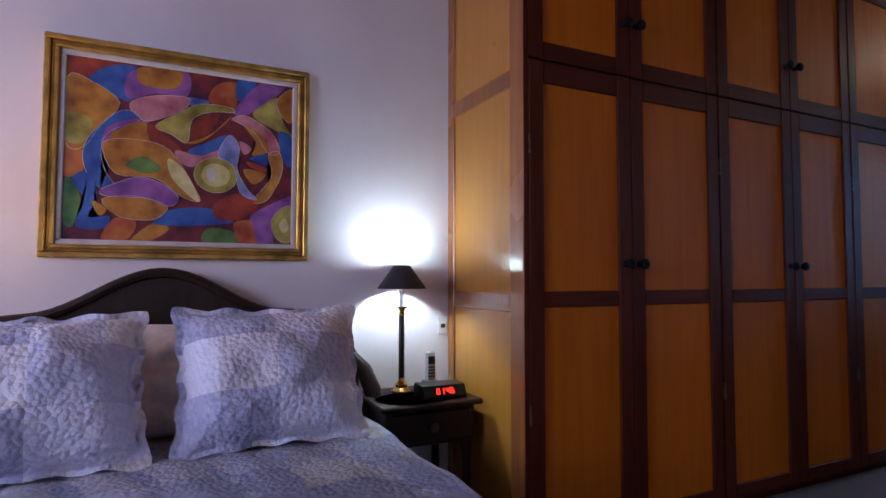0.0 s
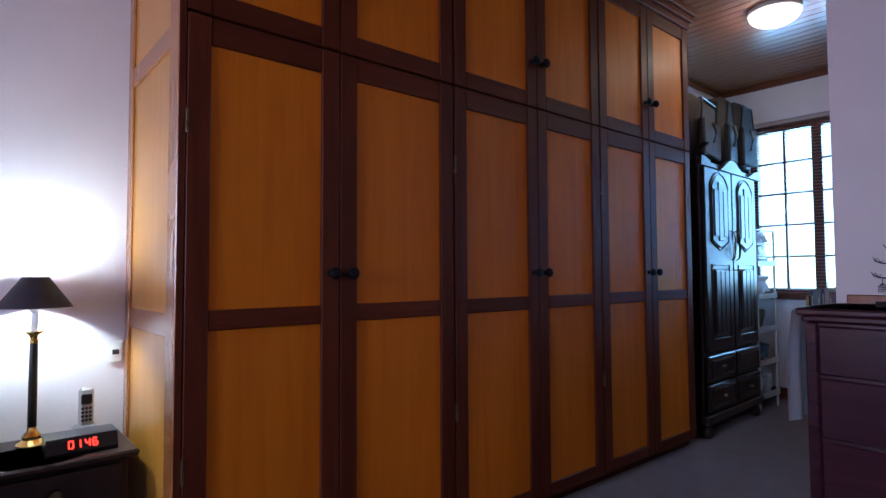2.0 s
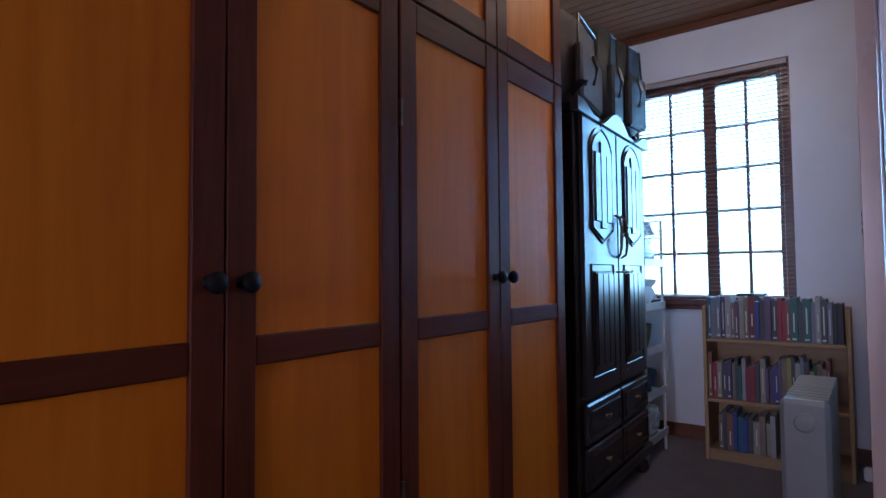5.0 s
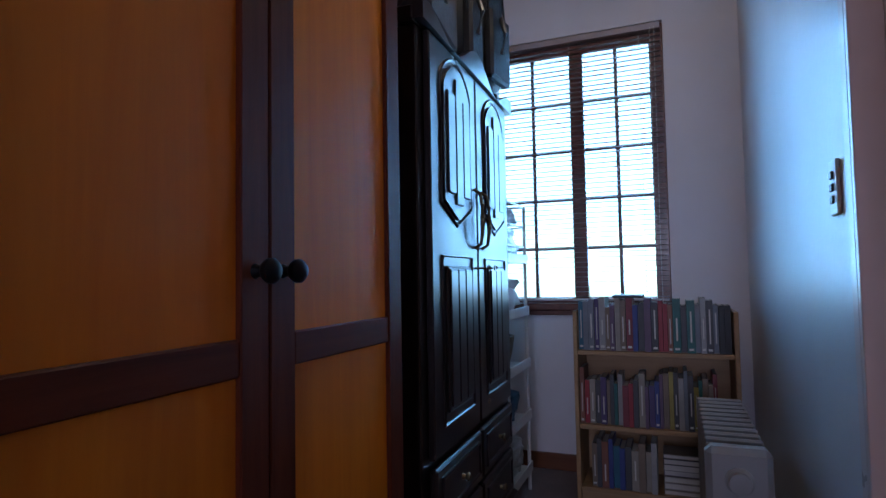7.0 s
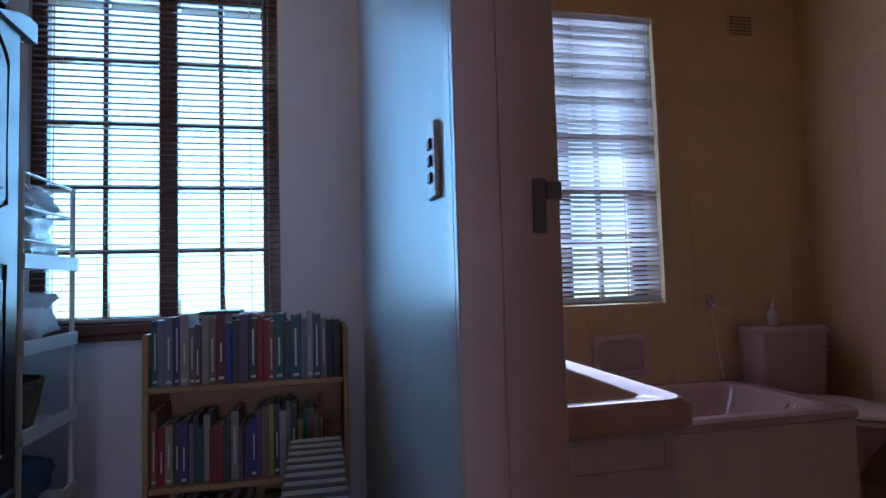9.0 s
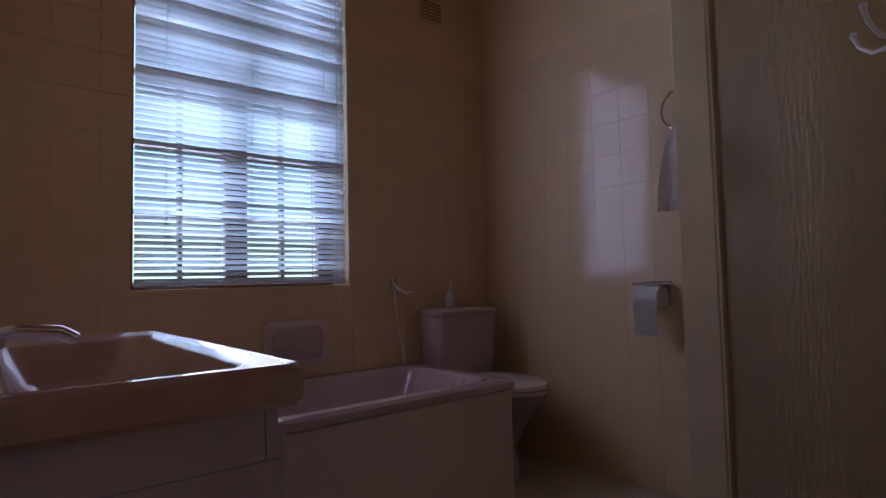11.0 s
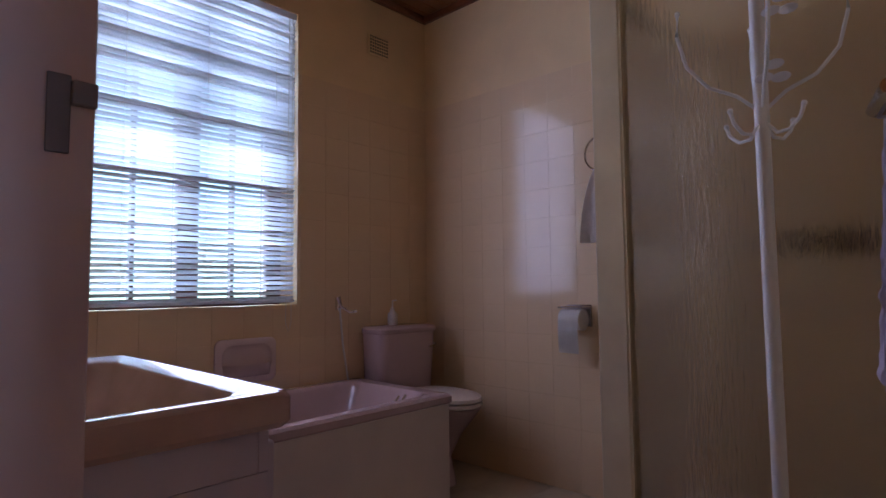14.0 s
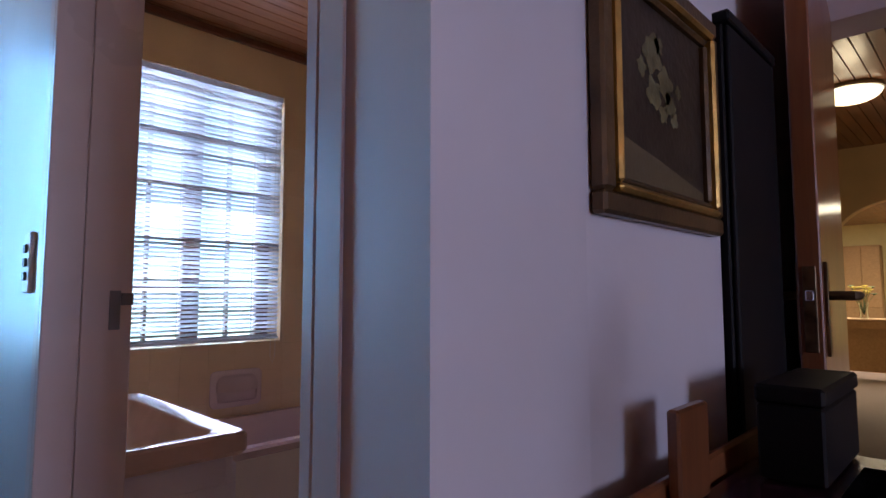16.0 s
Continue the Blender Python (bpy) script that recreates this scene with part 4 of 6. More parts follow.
for x in (-0.165, 0.165):
    for y in (-0.135, 0.155):
        bm = bmesh.new()
        lathe(bm, [(0.020, 0), (0.022, 0.02), (0.014, 0.06), (0.019, 0.18), (0.016, 0.30), (0.024, TT - 0.165)], (x, y, 0), 14)
        part("leg", bm, DARKWOOD, nt, smooth=True)
part("lower_shelf", boxes((-0.16, 0.16, -0.13, 0.15, 0.13, 0.148), bev=0.003), DARKWOOD, nt)
bm = boxes((-0.13, 0.02, -0.10, 0.08, 0.149, 0.19), (-0.12, 0.01, -0.09, 0.07, 0.191, 0.225), bev=0.004)
solid("shelf_books", bm, PAPER, "pale books lying on the bedside table shelf", "books", (0.92, 2.36, 0))

bm = bmesh.new()
ring = [bm.verts.new((0.155 * (1 + 0.05 * math.cos(22 * a)) * math.cos(a), 0.115 * (1 + 0.05 * math.cos(22 * a)) * math.sin(a), 0)) for a in [k * 2 * math.pi / 176 for k in range(176)]]
bm.faces.new(ring)
bmesh.ops.solidify(bm, geom=bm.faces[:], thickness=0.002)
solid("doily", bm, WHITECLOTH, "white scalloped lace doily on the bedside table", "doily", (0.835, 2.305, TT + 0.003))

tl = thing("table_lamp", (0.835, 2.435, TT + 0.004), "brass and black candlestick lamp with a dark shade, lit", "lamp")
Z0 = 0.0
bm = bmesh.new()
lathe(bm, [(0.040, 0), (0.042, 0.006), (0.030, 0.014), (0.024, 0.020), (0.026, 0.030), (0.014, 0.044), (0.012, 0.058)], seg=24)
part("base", bm, BRASS, tl, "polished brass base", True)
bm = bmesh.new()
lathe(bm, [(0.012, 0.056), (0.0125, 0.06), (0.0115, 0.315), (0.010, 0.318)], seg=18)
part("column", bm, BLACKPLASTIC, tl, "black fluted column", True)
bm = bmesh.new()
lathe(bm, [(0.010, 0.316), (0.014, 0.325), (0.010, 0.332), (0.016, 0.344), (0.027, 0.352), (0.028, 0.355), (0.010, 0.356)], seg=24)
part("drip_pan", bm, BRASS, tl, smooth=True)
bm = bmesh.new()
lathe(bm, [(0.009, 0.356), (0.010, 0.415), (0.014, 0.418), (0.014, 0.445), (0.006, 0.447)], seg=16)
part("candle_tube", bm, PLASTIC, tl, smooth=True)
bm = bmesh.new()
lathe(bm, [(0.104, 0.430), (0.036, 0.526), (0.034, 0.526), (0.102, 0.430)], seg=36)
for f in [f for f in bm.faces if len(f.verts) > 4]:
    bm.faces.remove(f)
part("shade", bm, LAMPSHADE, tl, "dark navy conical shade", True)
bm = bmesh.new()
tube(bm, [(0.10, 0.02, 0.003), (0.15, 0.10, 0.002), (0.20, 0.150, 0.002)], 0.0025, 6)
part("flex", bm, BLACKPLASTIC, tl)

ck = thing("clock_radio", (0.945, 2.285, TT), "black clock radio with glowing red digits", "clock")
bm = bmesh.new()
prism(bm, [(-0.060, 0), (0.045, 0), (0.050, 0.012), (0.030, 0.052), (-0.050, 0.056), (-0.062, 0.03)], 0.185, Matrix.Translation((-0.0925, 0, 0)) @ Matrix(((0, 0, 1, 0), (-1, 0, 0, 0), (0, 1, 0, 0), (0, 0, 0, 1))))
part("case", bm, BLACKPLASTIC, ck)
SEGS = {"0": "abcdef", "1": "bc", "4": "bcfg", "6": "acdefg"}
tilt = Matrix.Translation((0.004, -0.0425, 0.031)) @ Matrix.Rotation(radians(64), 4, "X")
for k, ch2 in enumerate("0146"):
    bm = bmesh.new()
    ox = -0.040 + k * 0.019 + (0.005 if k > 1 else 0)
    for s in SEGS[ch2]:
        x0, x1, y0, y1 = {"a": (0, 0.011, 0.019, 0.022), "b": (0.0095, 0.0125, 0.011, 0.021), "c": (0.0095, 0.0125, 0.0, 0.010), "d": (0, 0.011, -0.0015, 0.0015), "e": (-0.0015, 0.0015, 0.0, 0.010), "f": (-0.0015, 0.0015, 0.011, 0.021), "g": (0, 0.011, 0.009, 0.012)}[s]
        box(bm, ox + x0, ox + x1, y0 - 0.010, y1 - 0.010, 0, 0.0015)
    bmesh.ops.transform(bm, matrix=tilt, verts=bm.verts)
    part("digit", bm, LED, ck, "glowing red digit")
ph_ = thing("cordless_phone", (0.985, 2.47, TT), "silver-grey cordless telephone standing in its cradle", "telephone")
part("cradle", boxes((-0.035, 0.035, -0.04, 0.03, 0, 0.035), bev=0.008), GREYPLASTIC, ph_)
bm = boxes((-0.022, 0.022, -0.012, 0.014, 0.02, 0.160), bev=0.009)
hs_ = part("handset", bm, mat("silver_plastic", (0.42, 0.42, 0.44), 0.3, 0.05, 9), ph_)
part("screen", boxes((-0.016, 0.016, -0.0145, -0.011, 0.105, 0.138), bev=0.001), BLACKPLASTIC, hs_)
for r in range(4):
    for c in range(3):
        part("key", boxes((-0.015 + c * 0.011, -0.007 + c * 0.011, -0.0140, -0.011, 0.048 + r * 0.013, 0.056 + r * 0.013), bev=0.001), BLACKPLASTIC, hs_)


def plate(name, at, rz, w, h, holes, label, category):
    """A wall plate with raised rockers or sockets."""
    s = thing(name, at, label, category, rz=rz)
    part("plate", boxes((-w / 2, w / 2, -0.010, 0, -h / 2, h / 2), bev=0.003), PLASTIC, s)
    for z in holes:
        part("rocker", boxes((-0.011, 0.011, -0.015, -0.0095, z - 0.009, z + 0.009), bev=0.002), BLACKPLASTIC, s)
    return s


plate("wall_socket", (1.085, YN, 0.815), 0, 0.045, 0.075, (0.0,), "small cream wall socket beside the wardrobe", "socket")
plate("light_switch", (4.425, YS, 1.262), 180, 0.062, 0.125, (-0.028, 0.0, 0.028), "white wall switch plate with three dark rockers", "light switch")

# Added copies of table and lamp, out of view beyond the bed's far side.
nt2 = copy_thing(nt, pose(-1.05, 2.375, 0))
tagged(nt2, "unseen copy of the bedside table, added beyond the far side of the bed")
tl2 = copy_thing(tl, pose(-1.05, 2.36, TT + 0.002))
tagged(tl2, "unseen copy of the brass and black lamp, added for the warm wall glow")

# ---- passage: armoire ----
ar = thing("armoire", (4.3603, 1.9376, 0), "dark lacquered armoire with two carved doors and drawers", "armoire", rz=2)
AW, AD, AH = 1.0, 0.56, 1.86
part("body", boxes((0, AW, 0.022, AD, 0.10, 1.80), bev=0.004), EBONY, ar)
part("base_moulding", boxes((-0.015, AW + 0.015, -0.01, AD, 0.09, 0.15), bev=0.008), EBONY, ar)
# Waved cornice along the front.
bm = bmesh.new()
wave = [(-0.03, 1.80)] + [(-0.03 + (AW + 0.06) * k / 40, 1.84 + 0.05 * math.cos((k / 40 - 0.5) * 4 * math.pi) * (0.4 + 0.6 * math.sin(math.pi * k / 40))) for k in range(41)] + [(AW + 0.03, 1.80)]
prism(bm, wave, 0.03, Matrix.Translation((0, 0.015, 0)) @ Matrix.Rotation(radians(90), 4, "X"))
part("crest", bm, EBONY, ar, "waved carved crest")
part("top", boxes((-0.03, AW + 0.03, 0.016, AD, 1.80, 1.845), bev=0.006), EBONY, ar)
for x in (0.03, AW - 0.10):
    for y in (0.0, AD - 0.08):
        bm = bmesh.new()
        lathe(bm, [(0.030, 0), (0.042, 0.02), (0.040, 0.05), (0.024, 0.075), (0.036, 0.095)], (x + 0.035, y + 0.035, 0), 14)
        part("foot", bm, EBONY, ar, smooth=True)


def moulding(parent, pts, r, y, name="moulding"):
    bm = bmesh.new()
    tube(bm, [(x, y, z) for x, z in pts], r, 6, True)
    part(name, bm, EBONY, parent)


for side, (a, b) in enumerate(((0.045, 0.492), (0.508, 0.955))):
    d = part("door", boxes((a, b, -0.002, 0.020, 0.56, 1.798), bev=0.004), EBONY, ar)
    p, q = a + 0.075, b - 0.075
    c = (p + q) / 2
    h = (q - p) / 2
    arch_top = [(c + h * math.cos(t), 1.685 + 0.09 * math.sin(t) ** 1.5) for t in [k * math.pi / 12 for k in range(13)]]
    outer = [(p, 1.30), (c, 1.24), (q, 1.30)] + arch_top
    moulding(d, outer, 0.006, -0.003)
    bm = bmesh.new()
    prism(bm, [(p + 0.02, 1.310), (c, 1.258), (q - 0.02, 1.310)] + [(c + (h - 0.02) * (x - c) / h, z - 0.02) for x, z in arch_top], 0.010, Matrix.Translation((0, -0.001, 0)) @ Matrix.Rotation(radians(90), 4, "X"))
    part("raised_panel", bm, EBONY, d)
    for k in range(3):
        x = c + (k - 1) * 0.074
        zt = 1.655 + (0.055 if k == 1 else 0)
        part("rib", boxes((x - 0.034, x + 0.034, -0.018, -0.009, 1.335 - (0.03 if k == 1 else 0), zt), bev=0.004), EBONY, d)
    moulding(d, [(p, 0.64), (q, 0.64), (q, 1.14), (p, 1.14)], 0.006, -0.003)
    part("raised_panel", boxes((p + 0.03, q - 0.03, -0.011, -0.001, 0.67, 1.11), bev=0.006), EBONY, d)
    for k in range(3):
        x = c + (k - 1) * 0.074
        part("rib", boxes((x - 0.034, x + 0.034, -0.018, -0.010, 0.685, 1.10), bev=0.004), EBONY, d)
    hx = b - 0.035 if side == 0 else a + 0.035
    bm = bmesh.new()
    tube(bm, [(hx, -0.004, 1.385), (hx + 0.004, -0.026, 1.37), (hx, -0.034, 1.33), (hx - 0.004, -0.036, 1.28), (hx, -0.034, 1.23), (hx + 0.004, -0.026, 1.19), (hx, -0.004, 1.175)], [0.006, 0.006, 0.008, 0.010, 0.008, 0.006, 0.006], 8)
    part("handle", bm, OLDBRASS, d, "curved old brass handle", True)
    bm = bmesh.new()
    tube(bm, [(hx, -0.002, 1.105), (hx, -0.045, 1.105)], 0.004, 6)
    tube(bm, [(hx + 0.018 * math.cos(t), -0.055, 1.105 + 0.010 * math.sin(t)) for t in [k * math.pi / 5 for k in range(10)]], 0.003, 5, True)
    part("key", bm, OLDBRASS, d, "old brass key in its lock")
for r, (z0, z1) in enumerate(((0.36, 0.535), (0.165, 0.345))):
    for a, b in ((0.045, 0.492), (0.508, 0.955)):
        dw = part("drawer", boxes((a, b, -0.006, 0.020, z0, z1), bev=0.008), EBONY, ar)
        moulding(dw, [(a + 0.04, z0 + 0.035), (b - 0.04, z0 + 0.035), (b - 0.04, z1 - 0.035), (a + 0.04, z1 - 0.035)], 0.006, -0.008)
        bm = bmesh.new()
        lathe(bm, [(0.010, 0), (0.007, 0.010), (0.015, 0.018), (0.012, 0.025), (0.003, 0.027)], seg=14, m=Matrix.Translation(((a + b) / 2, -0.006, (z0 + z1) / 2)) @ Matrix.Rotation(radians(90), 4, "X"))
        part("knob", bm, OLDBRASS, dw, smooth=True)


def suitcase(at, w, d, h, rz, material, label, lean=0.0):
    s = thing("suitcase", at, label, "suitcase", "suitcases on the armoire", rz)
    b = part("shell", boxes((-w / 2, w / 2, -d / 2, d / 2, 0.012, h), bev=min(w, d) * 0.22), material, s, smooth=True)
    me = b.data
    part("pocket", boxes((-w / 2 + 0.03, w / 2 - 0.03, -d / 2 - 0.025, -d / 2 + 0.02, 0.05, h * 0.62), bev=0.012), material, s)
    bm = bmesh.new()
    tube(bm, [(-w / 2 + 0.05, -d / 2 - 0.001, 0.05), (-w / 2 + 0.03, -d / 2 - 0.003, h * 0.5), (-w / 2 + 0.06, -d / 2, h - 0.05), (w / 2 - 0.06, -d / 2, h - 0.05), (w / 2 - 0.03, -d / 2 - 0.003, h * 0.5), (w / 2 - 0.05, -d / 2, 0.05)], 0.006, 6)
    part("zip", bm, BLACKPLASTIC, s)
    bm = bmesh.new()
    tube(bm, [(-0.06, 0, h - 0.004), (-0.055, 0, h + 0.03), (0, 0, h + 0.038), (0.055, 0, h + 0.03), (0.06, 0, h - 0.004)], 0.009, 8)
    part("handle", bm, BLACKPLASTIC, s, smooth=True)
    bm = bmesh.new()
    tube(bm, [(-0.015, -d / 2 - 0.030, h * 0.30), (-0.02, -d / 2 - 0.052, h * 0.45), (-0.015, -d / 2 - 0.030, h * 0.58)], 0.010, 6)
    part("side_grip", bm, BLACKPLASTIC, s, smooth=True)
    for x in (-w / 2 + 0.06, w / 2 - 0.06):
        bm = bmesh.new()
        cyl(bm, (x - 0.012, -d / 2 + 0.04, 0.014), (x + 0.012, -d / 2 + 0.04, 0.014), 0.014)
        part("wheel", bm, BLACKPLASTIC, s)
    return s


CANVAS_BROWN = mat("brown_canvas", (0.075, 0.055, 0.052), 0.8, 0.12, 12, 0.5, 400)
CANVAS_BLACK = mat("black_canvas", (0.013, 0.013, 0.016), 0.55, 0.2, 12, 0.4, 400)
suitcase((4.64, 2.19, 1.846), 0.44, 0.36, 0.50, 8, CANVAS_BROWN, "brown-grey fabric suitcase standing on the armoire")
suitcase((4.98, 2.20, 1.846), 0.20, 0.40, 0.55, 0, CANVAS_BLACK, "black fabric suitcase with a white strap on the armoire")
suitcase((5.24, 2.19, 1.846), 0.26, 0.44, 0.55, -6, CANVAS_BLACK, "black fabric suitcase standing on the armoire end")
bm = bmesh.new()
grid(bm, 14, 10, lambda u, v: Vector((4.395 + 0.20 * u, 1.97 + 0.10 * v + 0.03 * math.sin(u * 9), 1.850 + 0.13 * math.sin(math.pi * u) * (1 - v) + 0.012 * math.sin(u * 23 + v * 7))))
bmesh.ops.solidify(bm, geom=bm.faces[:], thickness=0.02)
solid("folded_bag", bm, CANVAS_BLACK, "crumpled dark bag lying beside the brown suitcase", "bag", smooth=True)

# ---- passage: white storage rack behind the armoire ----
rk = thing("storage_rack", (5.42, 1.99, 0), "white tubular storage rack with cluttered shelves", "rack")
for x in (0.0, 0.36):
    for y in (0.02, 0.40):
        bm = bmesh.new()
        tube(bm, [(x, y, 0), (x, y, 1.43)], 0.009, 8)
        part("post", bm, OFFWHITE, rk, smooth=True)
for z in (0.10, 0.36, 0.62, 0.88, 1.14):
    bm = boxes((-0.01, 0.37, 0.01, 0.41, z, z + 0.012))
    box(bm, -0.01, 0.37, 0.004, 0.012, z - 0.004, z + 0.04)
    part("shelf", bm, OFFWHITE, rk)
bm = bmesh.new()
for z in (1.22, 1.32, 1.425):
    tube(bm, [(0.0, 0.02, z), (0.36, 0.02, z)], 0.005, 6)
    tube(bm, [(0.36, 0.02, z), (0.36, 0.40, z)], 0.005, 6)
part("top_rail", bm, OFFWHITE, rk)


def bundle(at, sx, sy, sz, material, label, category, seed):
    """A soft crumpled heap: folded cloth or a stuffed bag."""
    bm = bmesh.new()
    bmesh.ops.create_icosphere(bm, subdivisions=4, radius=1.0)
    for v in bm.verts:
        p = v.co.copy()
        k = 1 + 0.22 * noise.noise(p * 2.2 + Vector((seed, 0, 0))) + 0.08 * noise.noise(p * 6 + Vector((0, seed, 0)))
        q = [math.copysign(abs(c) ** 0.6, c) for c in p]
        v.co = Vector((q[0] * sx * k, q[1] * sy * k, max(-0.96, q[2] * k) * sz + sz * 0.96))
    return solid(category.replace(" ", "_"), bm, material, label, category, at, smooth=True)


PLASTICBAG = mat("milky_plastic_bag", (0.62, 0.66, 0.66), 0.25, 0.08, 14, 0.6, 70)
BLUECLOTH = mat("blue_cloth", (0.06, 0.14, 0.22), 0.85, 0.1, 12, 0.4, 300)
BASKET = mat("wicker", (0.20, 0.13, 0.08), 0.8, 0.25, 60, 0.9, 260)
bundle((5.60, 2.20, 1.153), 0.17, 0.17, 0.085, PLASTICBAG, "stuffed milky plastic bag on the rack", "plastic bag", 2)
bundle((5.62, 2.18, 1.32), 0.14, 0.15, 0.05, WHITECLOTH, "folded white cloth on top of the bag", "folded cloth", 4)
bundle((5.60, 2.19, 0.893), 0.17, 0.17, 0.09, WHITECLOTH, "pile of white linen on the rack", "linen pile", 6)
bundle((5.60, 2.19, 0.373), 0.16, 0.16, 0.08, BLUECLOTH, "dark blue bundle of cloth on the rack", "cloth bundle", 8)
bundle((5.60, 2.19, 0.113), 0.17, 0.17, 0.09, PLASTICBAG, "stuffed pale plastic bag on the bottom shelf", "plastic bag", 11)
bk = thing("basket", (5.60, 2.19, 0.633), "brown wicker basket on the rack", "basket")
bm = bmesh.new()
lathe(bm, [(0.13, 0), (0.15, 0.08), (0.16, 0.15), (0.15, 0.15), (0.14, 0.08), (0.12, 0.01)], seg=24)
part("bowl", bm, BASKET, bk, smooth=True)

# ---- passage: bookcase and books ----
BX, BY0, BY1 = 5.72, 1.045, 1.765
bc = thing("bookcase", (BX, BY0, 0), "low pine bookcase packed with books", "bookcase")
L = BY1 - BY0
for y in (0.0, L - 0.02):
    part("side_panel", boxes((0, 0.30, y, y + 0.02, 0, 0.90), bev=0.003), PINE, bc)
for z in (0.045, 0.338, 0.690):
    part("shelf", boxes((0.0, 0.295, 0.021, L - 0.021, z, z + 0.022), bev=0.003), PINE, bc)
part("back_panel", boxes((0.296, 0.303, 0.0, L, 0.03, 0.90)), PINE, bc)
part("kickboard", boxes((0.02, 0.035, 0.021, L - 0.021, 0, 0.044)), PINE, bc)
COVERS = [mat("book_cover", tuple(0.75 * v for v in c), 0.45, 0.06, 20, 0.05, 200) for c in (
    (0.04, 0.18, 0.28), (0.26, 0.29, 0.34), (0.48, 0.46, 0.45), (0.12, 0.08, 0.22), (0.30, 0.05, 0.07), (0.10, 0.10, 0.11), (0.44, 0.39, 0.32),
    (0.30, 0.22, 0.16), (0.06, 0.09, 0.33), (0.45, 0.04, 0.06), (0.03, 0.18, 0.17), (0.50, 0.40, 0.10), (0.20, 0.12, 0.20), (0.36, 0.14, 0.09), (0.015, 0.014, 0.014))]
LETTER = mat("spine_lettering", (0.68, 0.66, 0.60), 0.5, 0.02, 20)
DARKLETTER = mat("dark_spine_lettering", (0.03, 0.03, 0.04), 0.5, 0.02, 20)


def book(at, thick, high, deep, k, words=True, lean=0.0, flat=False):
    """A bound book with its spine to the room: boards, page block, bars for the lettering."""
    b = thing("book", at, "bound book standing on the bookcase shelf" if not flat else "bound book lying flat in a stack", "book", "books in the bookcase")
    bm = boxes((0, 0.004, 0, thick, 0, high), (0.004, deep, 0, 0.002, 0, high), (0.004, deep, thick - 0.002, thick, 0, high), bev=0.0008)
    part("cover", bm, COVERS[k], b)
    part("page_block", boxes((0.004, deep - 0.004, 0.0025, thick - 0.0025, 0.003, high - 0.003)), PAPER, b)
    if words and thick > 0.016 and random.random() < 0.45:
        mm = LETTER if sum(COVERS[k].node_tree.nodes["Color Ramp"].color_ramp.elements[1].color[:3]) < 1.2 else DARKLETTER
        a, c = random.uniform(0.15, 0.3), random.uniform(0.5, 0.85)
        bm = boxes((-0.0012, 0.0002, thick * 0.40, thick * 0.60, high * a, high * c))
        part("lettering", bm, mm, b)
        if random.random() < 0.6:
            part("spine_band", boxes((-0.0012, 0.0002, thick * 0.2, thick * 0.8, high * 0.05, high * 0.09)), mm, b)
    if flat:
        b.matrix_world = pose(*at, 90, 0, 0)
    elif lean:
        b.matrix_world = pose(*at, lean, 0, 0)
    return b


rnd = random.Random(11)
TOP = (0, 1, 1, 3, 2, 7, 12, 6, 7, 4, 8, 5, 12, 5, 9, 9, 13, 10, 5, 10, 1, 2, 5, 1, 14, 14)
y = BY1 - 0.024
for i, k in enumerate(TOP):
    t = rnd.uniform(0.019, 0.030) if k != 10 else 0.034
    if y - t < BY0 + 0.022:
        break
    hgt = rnd.uniform(0.205, 0.255) if k != 14 else 0.215
    book((BX + rnd.uniform(0.0, 0.03), y - t, 0.7125), t, hgt, rnd.uniform(0.15, 0.19), k)
    y -= t + 0.0008
MID = (13, 9, 6, 5, 3, 7, 5, 10, 2, 4, 9, 5, 6, 12, 3, 8, 12, 7, 11, 5, 2, 1, 5, 11, 10, 7, 6, 4)
y = BY1 - 0.024
for k in MID:
    t = rnd.uniform(0.014, 0.028)
    if y - t < BY0 + 0.022:
        break
    book((BX + rnd.uniform(0.0, 0.04), y - t, 0.3605), t, rnd.uniform(0.19, 0.27), rnd.uniform(0.14, 0.18), k)
    y -= t + 0.0008
LOW = (7, 5, 13, 8, 0, 8, 5, 6, 7, 6, 2)
y = BY1 - 0.07
for k in LOW:
    t = rnd.uniform(0.018, 0.032)
    book((BX + rnd.uniform(0.0, 0.03), y - t, 0.0675), t, rnd.uniform(0.18, 0.24), rnd.uniform(0.14, 0.18), k)
    y -= t + 0.001
z = 0.0675
for k in (6, 2, 6, 12, 2, 5, 6):
    t = rnd.uniform(0.018, 0.032)
    bm = boxes((0, 0.15, 0, 0.20, 0, t), bev=0.002)
    b = thing("book", (BX + rnd.uniform(0.02, 0.05), y - 0.225, z), "book lying flat in a stack on the shelf", "book", "books in the bookcase")
    part("cover", boxes((0, 0.15, 0, 0.20, 0, 0.002), (0, 0.15, 0, 0.20, t - 0.002, t), (0.146, 0.15, 0, 0.20, 0.002, t - 0.002)), COVERS[k], b)
    part("page_block", boxes((0.003, 0.145, 0.004, 0.196, 0.0025, t - 0.0025)), PAPER, b)
    z += t + 0.0006
bm = boxes((0, 0.16, 0, 0.14, 0, 0.012), bev=0.001)
solid("flat_book", bm, COVERS[14], "thin black book lying flat on top of the others", "book", (BX + 0.02, 1.44, 0.962))

